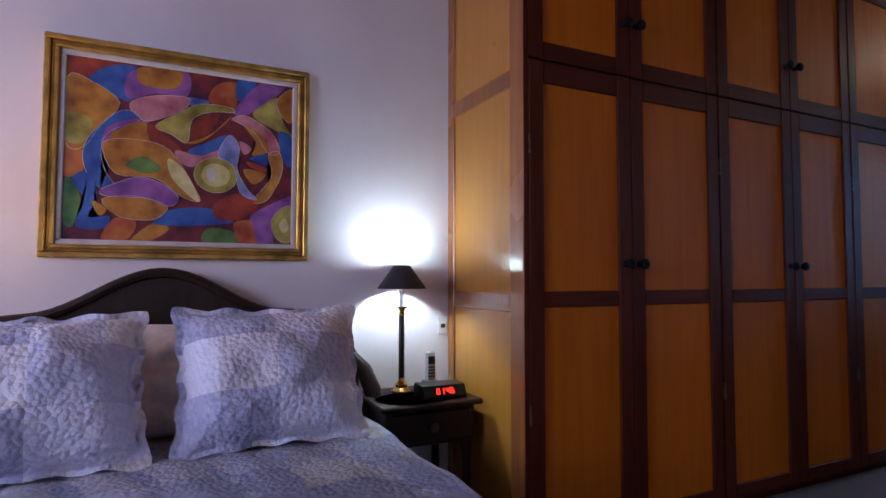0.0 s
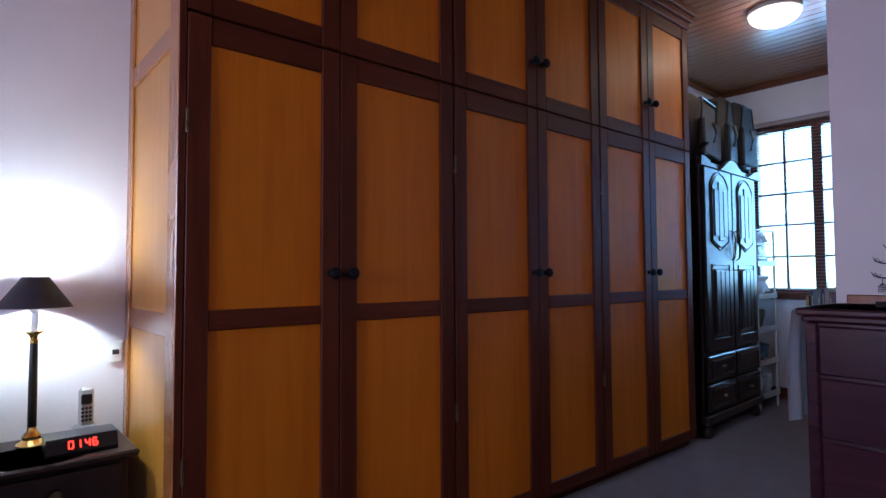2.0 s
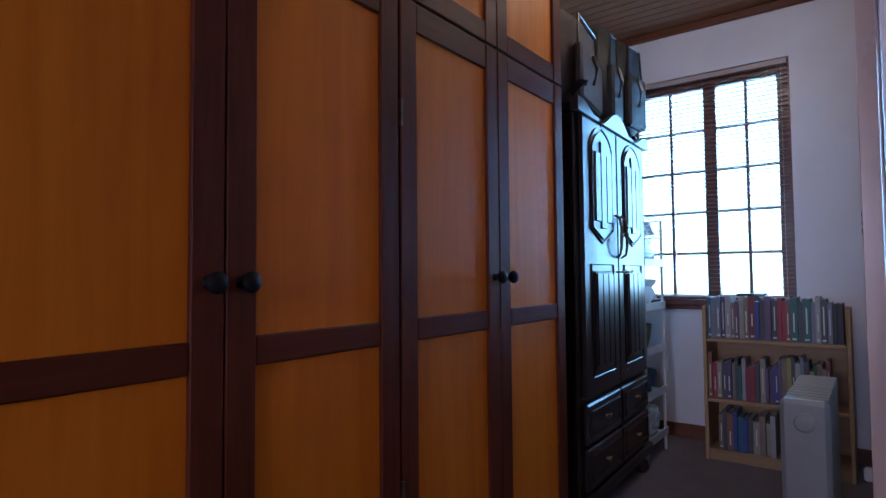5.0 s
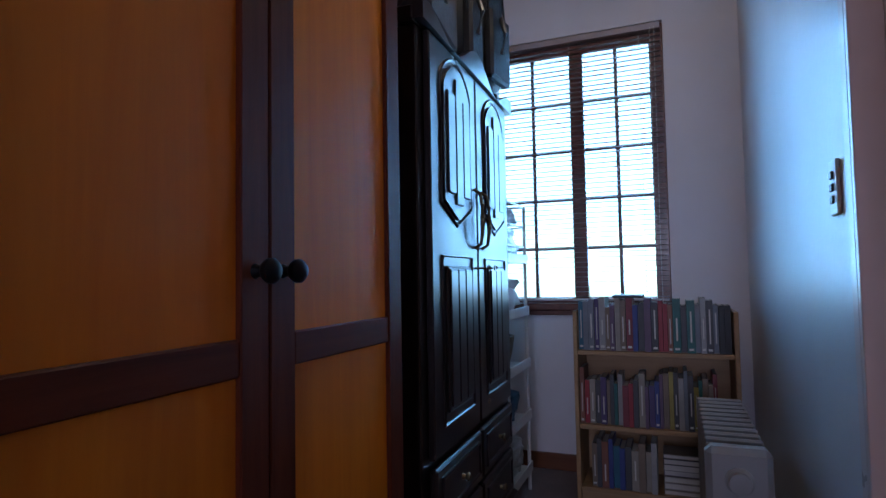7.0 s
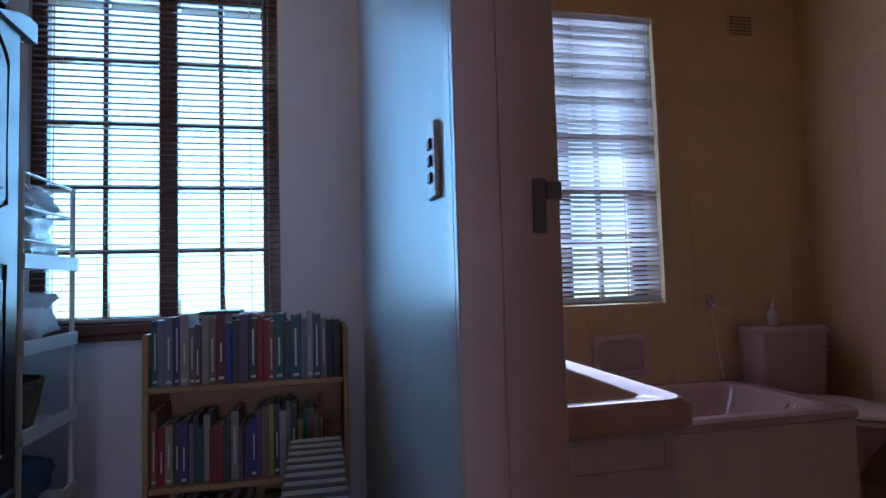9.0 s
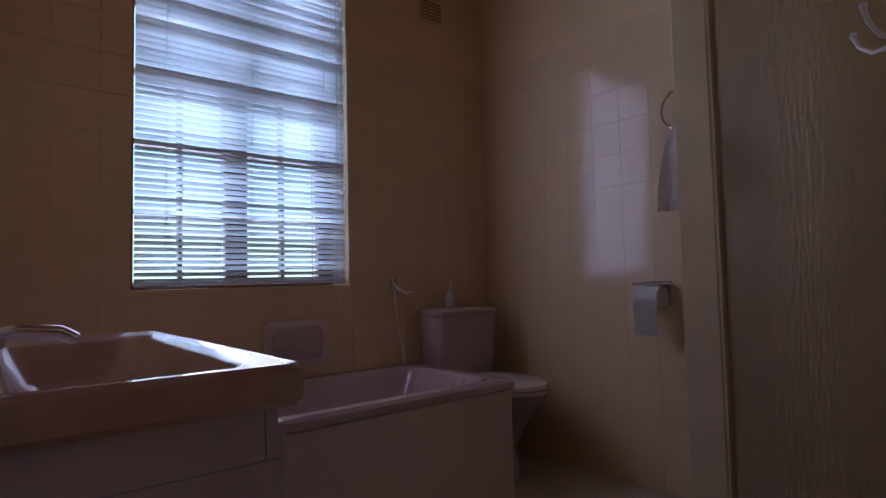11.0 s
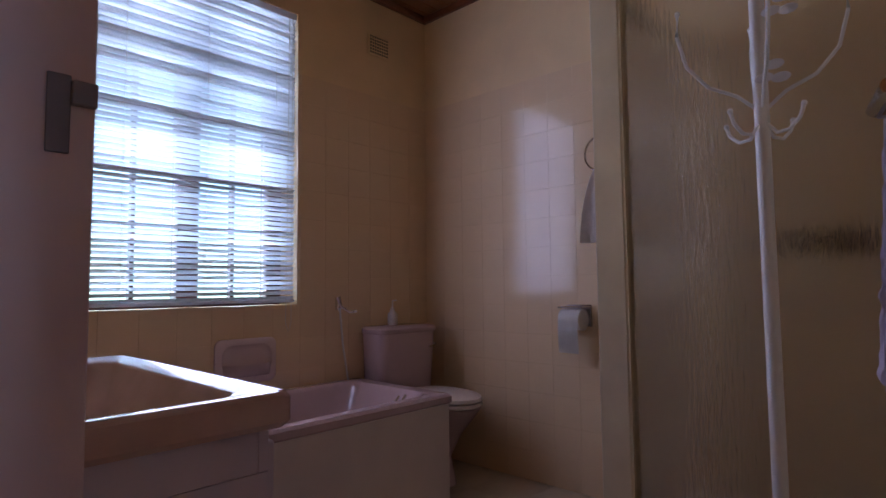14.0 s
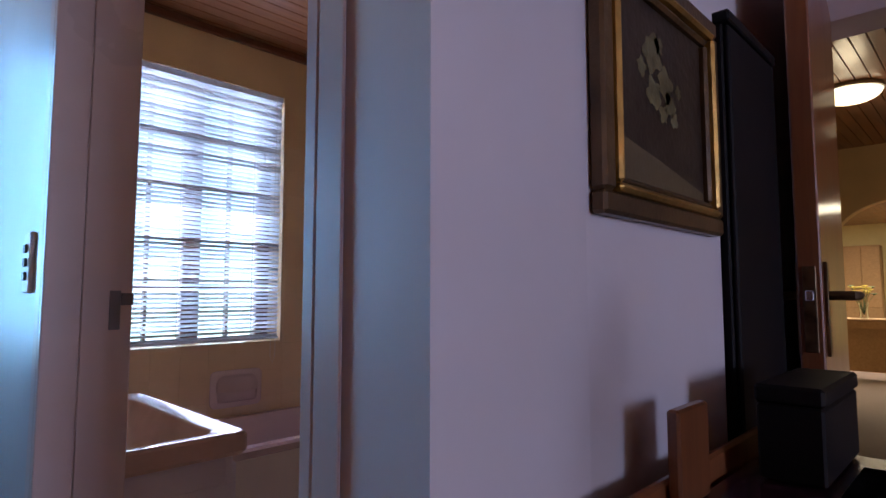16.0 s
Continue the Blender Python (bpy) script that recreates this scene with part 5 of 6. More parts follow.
# ---- passage: oil heater ----
HEATER = mat("heater_enamel", (0.29, 0.29, 0.29), 0.35, 0.05, 5, 0.03, 80)
ht = thing("oil_heater", (4.56, 1.09, 0), "white finned oil-filled heater along the passage wall", "heater")
fin = None
for k in range(11):
    bm = boxes((0.075 + k * 0.060, 0.075 + k * 0.060 + 0.016, 0.0, 0.15, 0.09, 0.615), (0.055 + k * 0.060, 0.103 + k * 0.060, 0.045, 0.105, 0.12, 0.59), bev=0.006)
    part("fin", bm, HEATER, ht)
hb = part("control_box", boxes((0.0, 0.06, -0.004, 0.154, 0.07, 0.625), bev=0.016), HEATER, ht)
bm = bmesh.new()
lathe(bm, [(0.034, 0), (0.034, 0.010), (0.028, 0.014), (0.026, 0.026), (0.006, 0.028)], seg=24, m=Matrix.Translation((0.0, 0.075, 0.545)) @ Matrix.Rotation(radians(-90), 4, "Y"))
part("dial", bm, HEATER, hb, "round thermostat dial", True)
for x in (0.12, 0.62):
    part("foot", boxes((x, x + 0.05, -0.05, 0.20, 0.045, 0.075), bev=0.008), GREYPLASTIC, ht)
    for y in (-0.04, 0.19):
        bm = bmesh.new()
        cyl(bm, (x + 0.01, y, 0.0225), (x + 0.04, y, 0.0225), 0.0225)
        part("castor", bm, BLACKPLASTIC, ht)
plg = plate("power_point", (5.45, YS, 0.14), 180, 0.12, 0.075, (), "white power point with a plug in it", "socket")
part("plug", boxes((-0.03, 0.02, -0.055, -0.010, -0.03, 0.03), bev=0.010), PLASTIC, plg)

# ---- passage: ceiling lamp ----
def ceiling_lamp(at, r, material, label):
    c = thing("ceiling_lamp", at, label, "lamp")
    bm = bmesh.new()
    lathe(bm, [(r * 1.02, 0), (r * 1.05, -0.012), (r * 1.05, -0.026), (r, -0.03)], seg=36)
    part("rim", bm, PLASTIC, c, smooth=True)
    bm = bmesh.new()
    lathe(bm, [(r * math.cos(t), -0.03 - 0.075 * math.sin(t)) for t in [k * math.pi / 18 for k in range(9)]] + [(0.003, -0.105)], seg=36)
    ob = part("diffuser", bm, material, c, "glowing opal glass bowl", True)
    ob.visible_shadow = False


ceiling_lamp((4.60, 1.55, CEIL), 0.15, OPAL, "round opal ceiling lamp, lit, on the boarded ceiling")
ceiling_lamp((3.70, -3.75, CEIL - 0.1), 0.19, OPALWARM, "round warm ceiling lamp in the corridor, lit")

# ---- bedroom: chest of drawers ----
CX, CY0, CY1, CT = 2.76, 0.21, 0.875, 0.970
cd = thing("chest_of_drawers", (CX, CY0, 0), "plum-brown polished chest of drawers against the wall", "chest of drawers")
cw_ = CY1 - CY0
part("body", boxes((0.018, XC - CX - 0.05, 0, cw_, 0.06, CT - 0.045), bev=0.004), CHESTWOOD, cd)
part("plinth", boxes((0.03, XC - CX - 0.03, 0.01, cw_ - 0.01, 0, 0.06)), CHESTWOOD, cd)
bm = boxes((-0.018, XC - CX - 0.05, -0.022, cw_ + 0.022, CT - 0.022, CT), (0.0, XC - CX - 0.05, -0.010, cw_ + 0.010, CT - 0.045, CT - 0.022), bev=0.006)
part("top", bm, CHESTWOOD, cd)
part("back_rail", boxes((XC - CX - 0.047, XC - CX - 0.035, -0.01, cw_ + 0.01, CT - 0.03, CT + 0.03), bev=0.004), DOORWOOD, cd)
for y in (0.0, cw_ - 0.035):
    part("post", boxes((0.0, 0.04, y, y + 0.035, 0.0, CT - 0.046), bev=0.005), CHESTWOOD, cd)
for r, (z0, z1) in enumerate(((0.757, 0.915), (0.558, 0.748), (0.345, 0.549), (0.085, 0.336))):
    dw = part("drawer", boxes((-0.004, 0.017, 0.037, cw_ - 0.037, z0, z1), bev=0.006), CHESTWOOD, cd)
    for y in (cw_ * 0.54,):
        zc = (z0 + z1) / 2
        bm = boxes((-0.008, -0.004, y - 0.04, y + 0.04, zc - 0.018, zc + 0.022), bev=0.001)
        tube(bm, [(-0.010, y - 0.03, zc + 0.005), (-0.020, y - 0.032, zc - 0.012), (-0.022, y, zc - 0.024), (-0.020, y + 0.032, zc - 0.012), (-0.010, y + 0.03, zc + 0.005)], 0.0035, 6)
        part("bail_handle", bm, IRON, dw, "dark metal bail handle")
bm = bmesh.new()


def runner(u, v):
    """A cloth along the chest top that hangs over its north end."""
    s = v * 1.02
    top_len = CY1 + 0.026 - (CY0 + 0.05)
    y, z = CY0 + 0.05 + min(s, top_len), CT + 0.0015
    if s > top_len:
        z -= s - top_len
        y += 0.006 + 0.012 * (1 + math.sin(u * 21 + 1)) * min(1, (s - top_len) * 5)
    return Vector((CX - 0.012 + 0.40 * u + (0.02 * (s - top_len) if s > top_len else 0), y, z))


grid(bm, 30, 50, runner)
bmesh.ops.solidify(bm, geom=bm.faces[:], thickness=-0.0015)
solid("runner_cloth", bm, WHITECLOTH, "white cloth runner draped over the chest of drawers", "cloth", smooth=True)
bm = boxes((0, 0.014, 0, 0.085, 0, 0.105), bev=0.003)
bx_ = solid("wooden_box", bm, DOORWOOD, "small brown wooden box leaning against the wall", "box", (XC - 0.064, 0.505, CT + 0.001))

# Black metal tree ornament with birds, owl and cages.
tr = thing("tree_ornament", (2.93, 0.635, CT + 0.003), "flat black metal tree ornament with birds and cages", "ornament", rz=8)
part("base", boxes((-0.03, 0.03, -0.125, 0.125, 0, 0.028), bev=0.002), IRON, tr)
part("trunk", boxes((-0.003, 0.003, -0.011, 0.011, 0.028, 0.372)), IRON, tr)


def twig(pts, r=0.0035):
    bm = bmesh.new()
    tube(bm, [(0, y, z) for y, z in pts], r, 6)
    for y, z in (pts[-1], pts[-2]):
        tube(bm, [(0, y, z), (0, y + 0.008, z + 0.018)], 0.002, 5)
        tube(bm, [(0, y, z), (0, y - 0.010, z + 0.014)], 0.002, 5)
    part("twig", bm, IRON, tr)


twig([(0, 0.29), (0.05, 0.285), (0.078, 0.29)])
twig([(0, 0.215), (0.06, 0.212), (0.10, 0.217), (0.122, 0.228)])
twig([(0, 0.14), (0.06, 0.14), (0.11, 0.146), (0.13, 0.155)])
twig([(0, 0.318), (-0.06, 0.312), (-0.11, 0.322), (-0.135, 0.33)])
twig([(0, 0.205), (-0.06, 0.2), (-0.11, 0.204), (-0.13, 0.212)])
twig([(0, 0.165), (-0.06, 0.16), (-0.10, 0.163), (-0.12, 0.17)])


def flatshape(name, pts):
    bm = bmesh.new()
    prism(bm, pts, 0.004, Matrix.Translation((-0.002, 0, 0)) @ Matrix(((0, 0, 1, 0), (1, 0, 0, 0), (0, 1, 0, 0), (0, 0, 0, 1))))
    part(name, bm, IRON, tr)


def bird(y, z, s):
    flatshape("bird", [(y + s * a, z + b) for a, b in ((-0.030, 0.030), (-0.022, 0.038), (-0.012, 0.036), (0.010, 0.024), (0.038, 0.008), (0.012, 0.006), (0.0, 0.0), (-0.014, 0.004), (-0.024, 0.016))])


bird(0.036, 0.217, 1)
bird(-0.036, 0.322, -1)
flatshape("owl", [(0.058 + a, 0.146 + b) for a, b in ((-0.018, 0), (-0.022, 0.02), (-0.02, 0.045), (-0.008, 0.038), (0.008, 0.038), (0.02, 0.045), (0.022, 0.02), (0.018, 0))])
for y, z in ((0.055, 0.262), (-0.085, 0.138)):
    bm = bmesh.new()
    ball(bm, (0, y, z), 0.012, 0.25, 1, 1.3, 10)
    tube(bm, [(0, y, z + 0.012), (0, y, z + 0.03)], 0.0015, 5)
    part("pear", bm, IRON, tr)
for y, z, s in ((0.095, 0.075, 1.0), (-0.075, 0.215, 1.5)):
    bm = bmesh.new()
    for k in range(7):
        a = (k / 6 - 0.5) * 2
        tube(bm, [(0, y + a * 0.018 * s, z), (0, y + a * 0.018 * s, z + 0.022 * s), (0, y + a * 0.009 * s, z + 0.036 * s), (0, y, z + 0.042 * s)], 0.0013, 4)
    for dz in (0, 0.012, 0.023):
        tube(bm, [(0, y - 0.018 * s, z + dz * s), (0, y + 0.018 * s, z + dz * s)], 0.0015, 4)
    tube(bm, [(0, y, z + 0.042 * s), (0, y, z + 0.065)], 0.0015, 4)
    part("cage", bm, IRON, tr)

tr.scale = (0.66, 0.66, 0.66)

# ---- bedroom: dark flower picture ----
fp = thing("flower_picture", (XC - 0.001, 0.474, 1.285), "dark still life of pale flowers in a gilt frame", "picture", rz=-90)
frame_ring(fp, 0.36, 0.33, ((0.0, 0.026, 0.020, DARKGILT), (0.026, 0.036, 0.026, GOLD), (0.036, 0.046, 0.018, DARKGILT)), "dark and gilt frame moulding")
part("canvas", boxes((-0.138, 0.138, -0.008, 0, 0.04, 0.29)), oil("dark_oil", (0.016, 0.010, 0.006), (0.050, 0.030, 0.014), 9), fp)
pale = oil("pale_oil", (0.07, 0.06, 0.02), (0.22, 0.19, 0.085), 40)
for x, z, r in ((-0.03, 0.222, 0.026), (0.008, 0.190, 0.022), (-0.028, 0.170, 0.020), (0.022, 0.165, 0.016), (0.034, 0.147, 0.011), (-0.062, 0.196, 0.012), (0.0, 0.148, 0.012), (-0.01, 0.238, 0.012), (0.05, 0.19, 0.009)):
    bm = bmesh.new()
    pts = [(x + r * (1 + 0.25 * math.sin(5 * t + x * 90)) * math.cos(t), z + r * (1 + 0.25 * math.sin(4 * t + z * 70)) * math.sin(t)) for t in [k * math.pi / 10 for k in range(20)]]
    bm.faces.new([bm.verts.new((u, -0.0086, w)) for u, w in pts])
    part("painted_flower", bm, pale, fp)
bm = bmesh.new()
bm.faces.new([bm.verts.new((u, -0.0084, w)) for u, w in ((-0.13, 0.045), (0.13, 0.045), (0.13, 0.06), (-0.02, 0.085), (-0.13, 0.10))])
part("painted_cloth", bm, oil("tan_oil", (0.10, 0.075, 0.035), (0.16, 0.12, 0.06), 6), fp)

# ---- bedroom: dark recess block, low box and the open door ----
# Black cabinet-shaped block, added for the darkness in the recess behind the door.
dk = thing("dark_cabinet", (3.298, -0.02, 0), "narrow black block standing in for the darkness of the recess behind the open door", "cabinet")
part("body", boxes((0.010, 0.070, 0.0, 0.262, 0.05, 1.64), bev=0.003), BLACKWOOD, dk)
part("plinth", boxes((0.012, 0.070, 0.006, 0.255, 0, 0.05)), BLACKWOOD, dk)
part("top", boxes((-0.002, 0.070, -0.004, 0.265, 1.64, 1.66), bev=0.003), BLACKWOOD, dk)
dd = part("door", boxes((0.0, 0.009, 0.004, 0.258, 0.056, 1.636), bev=0.003), BLACKWOOD, dk)
bm = bmesh.new()
ball(bm, (-0.005, 0.03, 0.90), 0.008, seg=10)
part("knob", bm, IRON, dd, smooth=True)
dl = thing("door_leaf", (3.352, YR + 0.012, 0), "brown wooden bedroom door standing open", "door", rz=6.5)
part("leaf", boxes((-0.020, 0.020, 0.02, 0.80, 0.01, 2.03), bev=0.003), DOORWOOD, dl)
part("lock_plate", boxes((-0.011, 0.011, 0.799, 0.803, 1.09, 1.25), bev=0.001), OLDBRASS, dl)
part("latch", boxes((-0.007, 0.007, 0.800, 0.810, 1.185, 1.205), bev=0.002), CHROME, dl, "bright metal latch")
for s in (-1, 1):
    bm = boxes((s * 0.020, s * 0.026, 0.72, 0.76, 1.08, 1.26), bev=0.001)
    tube(bm, [(s * 0.024, 0.74, 1.195), (s * 0.065, 0.74, 1.195), (s * 0.070, 0.73, 1.195), (s * 0.070, 0.63, 1.195)], 0.009, 8)
    part("lever_handle", bm, OLDBRASS, dl, "dark metal lever handle", True)
fr2 = tagged(thing("door_frame_corridor", (0, 0, 0), "grey enamelled frame of the corridor doorway", "door frame"), kind="structure")
for s, x in ((1, CD1), (-1, CD0)):
    part("jamb", boxes((x - 0.0 * s, x + 0.05 * s, YR - 0.155, YR + 0.010, 0, DTOP + 0.04), bev=0.002), FRAMEPAINT, fr2)
part("head", boxes((CD0, CD1, YR - 0.155, YR + 0.010, DTOP - 0.03, DTOP + 0.04), bev=0.002), FRAMEPAINT, fr2)
st = thing("trinket_box", (3.197, 0.30, CT + 0.004), "black lidded trinket box on the chest of drawers", "box")
part("body", boxes((-0.036, 0.036, -0.10, 0.11, 0, 0.09), bev=0.003), BLACKWOOD, st)
part("lid", boxes((-0.038, 0.038, -0.102, 0.112, 0.091, 0.114), bev=0.004), BLACKWOOD, st)

# ---- far room: table with flowers, cabinet ----
ft = thing("side_table", (4.36, -8.55, 0), "pale wooden side table with turned legs", "table")
part("tabletop", boxes((-0.35, 0.35, -0.22, 0.22, 0.82, 0.85), bev=0.006), PINE, ft)
part("apron", boxes((-0.32, 0.32, -0.19, 0.19, 0.72, 0.82)), PINE, ft)
for x in (-0.30, 0.30):
    for y in (-0.17, 0.17):
        bm = bmesh.new()
        lathe(bm, [(0.022, 0), (0.03, 0.05), (0.02, 0.12), (0.032, 0.4), (0.024, 0.58), (0.035, 0.72)], (x, y, 0), 12)
        part("leg", bm, PINE, ft, smooth=True)
part("back_panel", boxes((-0.28, 0.28, -0.18, -0.16, 0.1, 0.72)), PINE, ft)
va = thing("flower_vase", (4.36, -8.55, 0.85), "glass vase of yellow flowers on the side table", "vase")
bm = bmesh.new()
lathe(bm, [(0.05, 0), (0.055, 0.02), (0.045, 0.12), (0.065, 0.22), (0.062, 0.22), (0.042, 0.12), (0.05, 0.012)], seg=24)
part("vase", bm, CLEAR, va, smooth=True)
leafm = mat("leaf_green", (0.05, 0.11, 0.03), 0.5, 0.2, 20)
petal = mat("yellow_petal", (0.62, 0.50, 0.06), 0.6, 0.15, 30)
for k in range(16):
    a, r = k * 2.4, 0.05 + 0.13 * rnd.random()
    top_ = Vector((r * math.cos(a), r * math.sin(a), 0.30 + 0.16 * rnd.random()))
    bm = bmesh.new()
    tube(bm, [(0, 0, 0.05), top_ * 0.5 + Vector((0, 0, 0.06)), top_], 0.003, 5)
    part("stem", bm, leafm, va)
    bm = bmesh.new()
    for q in range(6):
        t = q * math.pi / 3
        ball(bm, top_ + Vector((0.022 * math.cos(t), 0.022 * math.sin(t), 0.008)), 0.018, 1, 1, 0.45, 8)
    ball(bm, top_, 0.014, 1, 1, 1, 8)
    part("flower", bm, petal if k % 4 else leafm, va)
wc = thing("wall_cabinet", (5.05, -13.88, 0), "orange pine cabinet against the yellow wall", "cabinet")
part("body", boxes((-0.33, 0.33, 0, 0.35, 0.0, 2.20), bev=0.006), PINE, wc)
for a, b in ((-0.315, -0.005), (0.005, 0.315)):
    part("door", boxes((a, b, 0.35, 0.37, 0.9, 2.16), bev=0.006), PINE, wc)

# ---- bathroom: vanity ----
vn = thing("vanity", (4.56, 0.418, 0), "lilac-white vanity cabinet with a brown moulded basin", "vanity")
VW, VD = 0.86, YB - 0.418 - 0.002
part("cabinet", boxes((0.02, VW, 0.02, VD, 0.0, 0.670), (0.02, VW, 0.02, 0.04, 0.671, 0.745), (0.02, 0.04, 0.041, VD, 0.671, 0.745), (VW - 0.02, VW, 0.041, VD, 0.671, 0.745), bev=0.001), CABWHITE, vn)
for a in (0.03, 0.445):
    d = part("door", boxes((a, a + 0.40, 0.002, 0.020, 0.08, 0.72), bev=0.004), CABWHITE, vn)
    bm = bmesh.new()
    lathe(bm, [(0.008, 0), (0.006, 0.012), (0.014, 0.02), (0.003, 0.026)], seg=14, m=Matrix.Translation((a + 0.36, 0.002, 0.6)) @ Matrix.Rotation(radians(90), 4, "X"))
    part("knob", bm, CHROME, d, smooth=True)


def rrect(x0, x1, y0, y1, r, n=6):
    out = []
    for cx, cy, a0 in ((x1 - r, y1 - r, 0), (x0 + r, y1 - r, 90), (x0 + r, y0 + r, 180), (x1 - r, y0 + r, 270)):
        for k in range(n + 1):
            a = radians(a0 + 90 * k / n)
            out.append((cx + r * math.cos(a), cy + r * math.sin(a)))
    return out


def basin_mesh(loops, closed=True):
    """Joins rounded outlines, each (outline, height), into one moulded shell and closes the last."""
    bm = bmesh.new()
    rings = [[bm.verts.new((x, y, z)) for x, y in pts] for pts, z in loops]
    k = len(rings[0])
    for a, b in zip(rings, rings[1:]):
        for i in range(k):
            bm.faces.new((a[i], a[(i + 1) % k], b[(i + 1) % k], b[i]))
    bm.faces.new(rings[-1])
    if closed:
        bm.faces.new(rings[0][::-1])
    return bm


bm = basin_mesh([(rrect(0, VW + 0.01, 0, VD, 0.012), 0.748), (rrect(-0.012, VW + 0.02, -0.012, VD, 0.018), 0.760), (rrect(-0.012, VW + 0.02, -0.012, VD, 0.018), 0.803), (rrect(-0.004, VW + 0.012, -0.004, VD - 0.001, 0.016), 0.812),
                 (rrect(0.008, VW, 0.008, VD - 0.012, 0.02), 0.813), (rrect(0.020, VW - 0.012, 0.020, VD - 0.024, 0.03), 0.806), (rrect(0.050, VW - 0.04, 0.045, VD - 0.055, 0.05), 0.806),
                 (rrect(0.062, VW - 0.052, 0.056, VD - 0.066, 0.05), 0.798), (rrect(0.10, VW - 0.09, 0.085, VD - 0.095, 0.06), 0.72), (rrect(0.20, VW - 0.19, 0.14, VD - 0.15, 0.06), 0.685)], False)
part("basin_top", bm, COUNTER, vn, "glossy brown moulded basin top", True)
bm = bmesh.new()
lathe(bm, [(0.026, 0.806), (0.024, 0.83), (0.020, 0.85), (0.018, 0.862)], (0.43, VD - 0.045, 0), 18)
tube(bm, [(0.43, VD - 0.045, 0.845), (0.43, VD - 0.09, 0.858), (0.43, VD - 0.15, 0.852), (0.43, VD - 0.175, 0.838)], [0.016, 0.015, 0.014, 0.012], 10)
part("spout", bm, CHROME, vn, "chrome basin spout", True)
for s in (-1, 1):
    bm = bmesh.new()
    lathe(bm, [(0.020, 0.806), (0.018, 0.835), (0.024, 0.842), (0.024, 0.862), (0.008, 0.866)], (0.43 + s * 0.10, VD - 0.045, 0), 14)
    part("tap", bm, CHROME, vn, "chrome basin tap", True)

# ---- bathroom: bath ----
BATHPANEL = mat("pale_bath_panel", (0.66, 0.56, 0.50), 0.3, 0.03, 3, 0.02, 60)
tub = thing("bathtub", (5.405, -0.95, 0), "mauve built-in bathtub with a white side panel", "bathtub")
TW, TL, TH = XE - 5.405 - 0.012, 1.755, 0.515
bm = basin_mesh([(rrect(0.01, TW, 0.01, TL, 0.01), 0.47), (rrect(0.0, TW, 0.0, TL, 0.012), 0.478), (rrect(0, TW, 0, TL, 0.014), TH - 0.012), (rrect(0.012, TW - 0.01, 0.012, TL - 0.01, 0.02), TH),
                 (rrect(0.060, TW - 0.055, 0.075, TL - 0.07, 0.10), TH), (rrect(0.075, TW - 0.07, 0.095, TL - 0.09, 0.10), TH - 0.02), (rrect(0.13, TW - 0.12, 0.26, TL - 0.2, 0.12), 0.18), (rrect(0.19, TW - 0.18, 0.36, TL - 0.28, 0.10), 0.14)], False)
part("shell", bm, SANITARY, tub, "mauve moulded shell", True)
part("side_panel", boxes((0.012, 0.030, 0.012, TL, 0.0, 0.469), bev=0.002), BATHPANEL, tub, "cream side panel")
part("end_panel", boxes((0.031, TW, 0.012, 0.030, 0.0, 0.469), bev=0.002), BATHPANEL, tub, "cream end panel")
for y in (0.10, 0.14):
    bm = bmesh.new()
    tube(bm, [(0.15, y + 0.05, TH - 0.005), (0.18, y + 0.10, TH - 0.09)], 0.007, 8)
    part("grab_handle", bm, CHROME, tub, smooth=True)

# ---- bathroom: toilet ----
wcx = thing("toilet", (XE - 0.012, -1.168, 0), "mauve close-coupled toilet with its lid down", "toilet")
bm = basin_mesh([(rrect(-0.165, 0, -0.17, 0.17, 0.04), 0.40), (rrect(-0.185, 0, -0.19, 0.19, 0.05), 0.43), (rrect(-0.20, 0, -0.205, 0.205, 0.05), 0.75)])
part("cistern", bm, SANITARY, wcx, "mauve ceramic cistern", True)
bm = basin_mesh([(rrect(-0.205, 0.0, -0.21, 0.21, 0.05), 0.751), (rrect(-0.21, 0.0, -0.215, 0.215, 0.055), 0.758), (rrect(-0.21, 0, -0.215, 0.215, 0.055), 0.775), (rrect(-0.19, 0, -0.195, 0.195, 0.05), 0.788)])
part("cistern_lid", bm, SANITARY, wcx, smooth=True)


def oval(cx, rx, ry, n=28):
    return [(cx + rx * math.cos(k * 2 * math.pi / n), ry * (1 + 0.12 * math.cos(k * 2 * math.pi / n)) * math.sin(k * 2 * math.pi / n)) for k in range(n)]


bm = basin_mesh([(oval(-0.33, 0.17, 0.11), 0.0), (oval(-0.33, 0.165, 0.105), 0.03), (oval(-0.35, 0.12, 0.085), 0.14), (oval(-0.38, 0.16, 0.12), 0.26), (oval(-0.41, 0.22, 0.165), 0.36), (oval(-0.42, 0.235, 0.18), 0.395), (oval(-0.42, 0.23, 0.175), 0.40)])
part("bowl", bm, SANITARY, wcx, "mauve ceramic pedestal bowl", True)
part("neck", boxes((-0.30, -0.02, -0.10, 0.10, 0.30, 0.399), bev=0.02), SANITARY, wcx, smooth=True)
SEAT = mat("cream_seat", (0.66, 0.58, 0.50), 0.2, 0.03, 5)
part("seat", basin_mesh([(oval(-0.42, 0.232, 0.178), 0.402), (oval(-0.42, 0.242, 0.186), 0.410), (oval(-0.42, 0.240, 0.184), 0.424)]), SEAT, wcx, smooth=True)
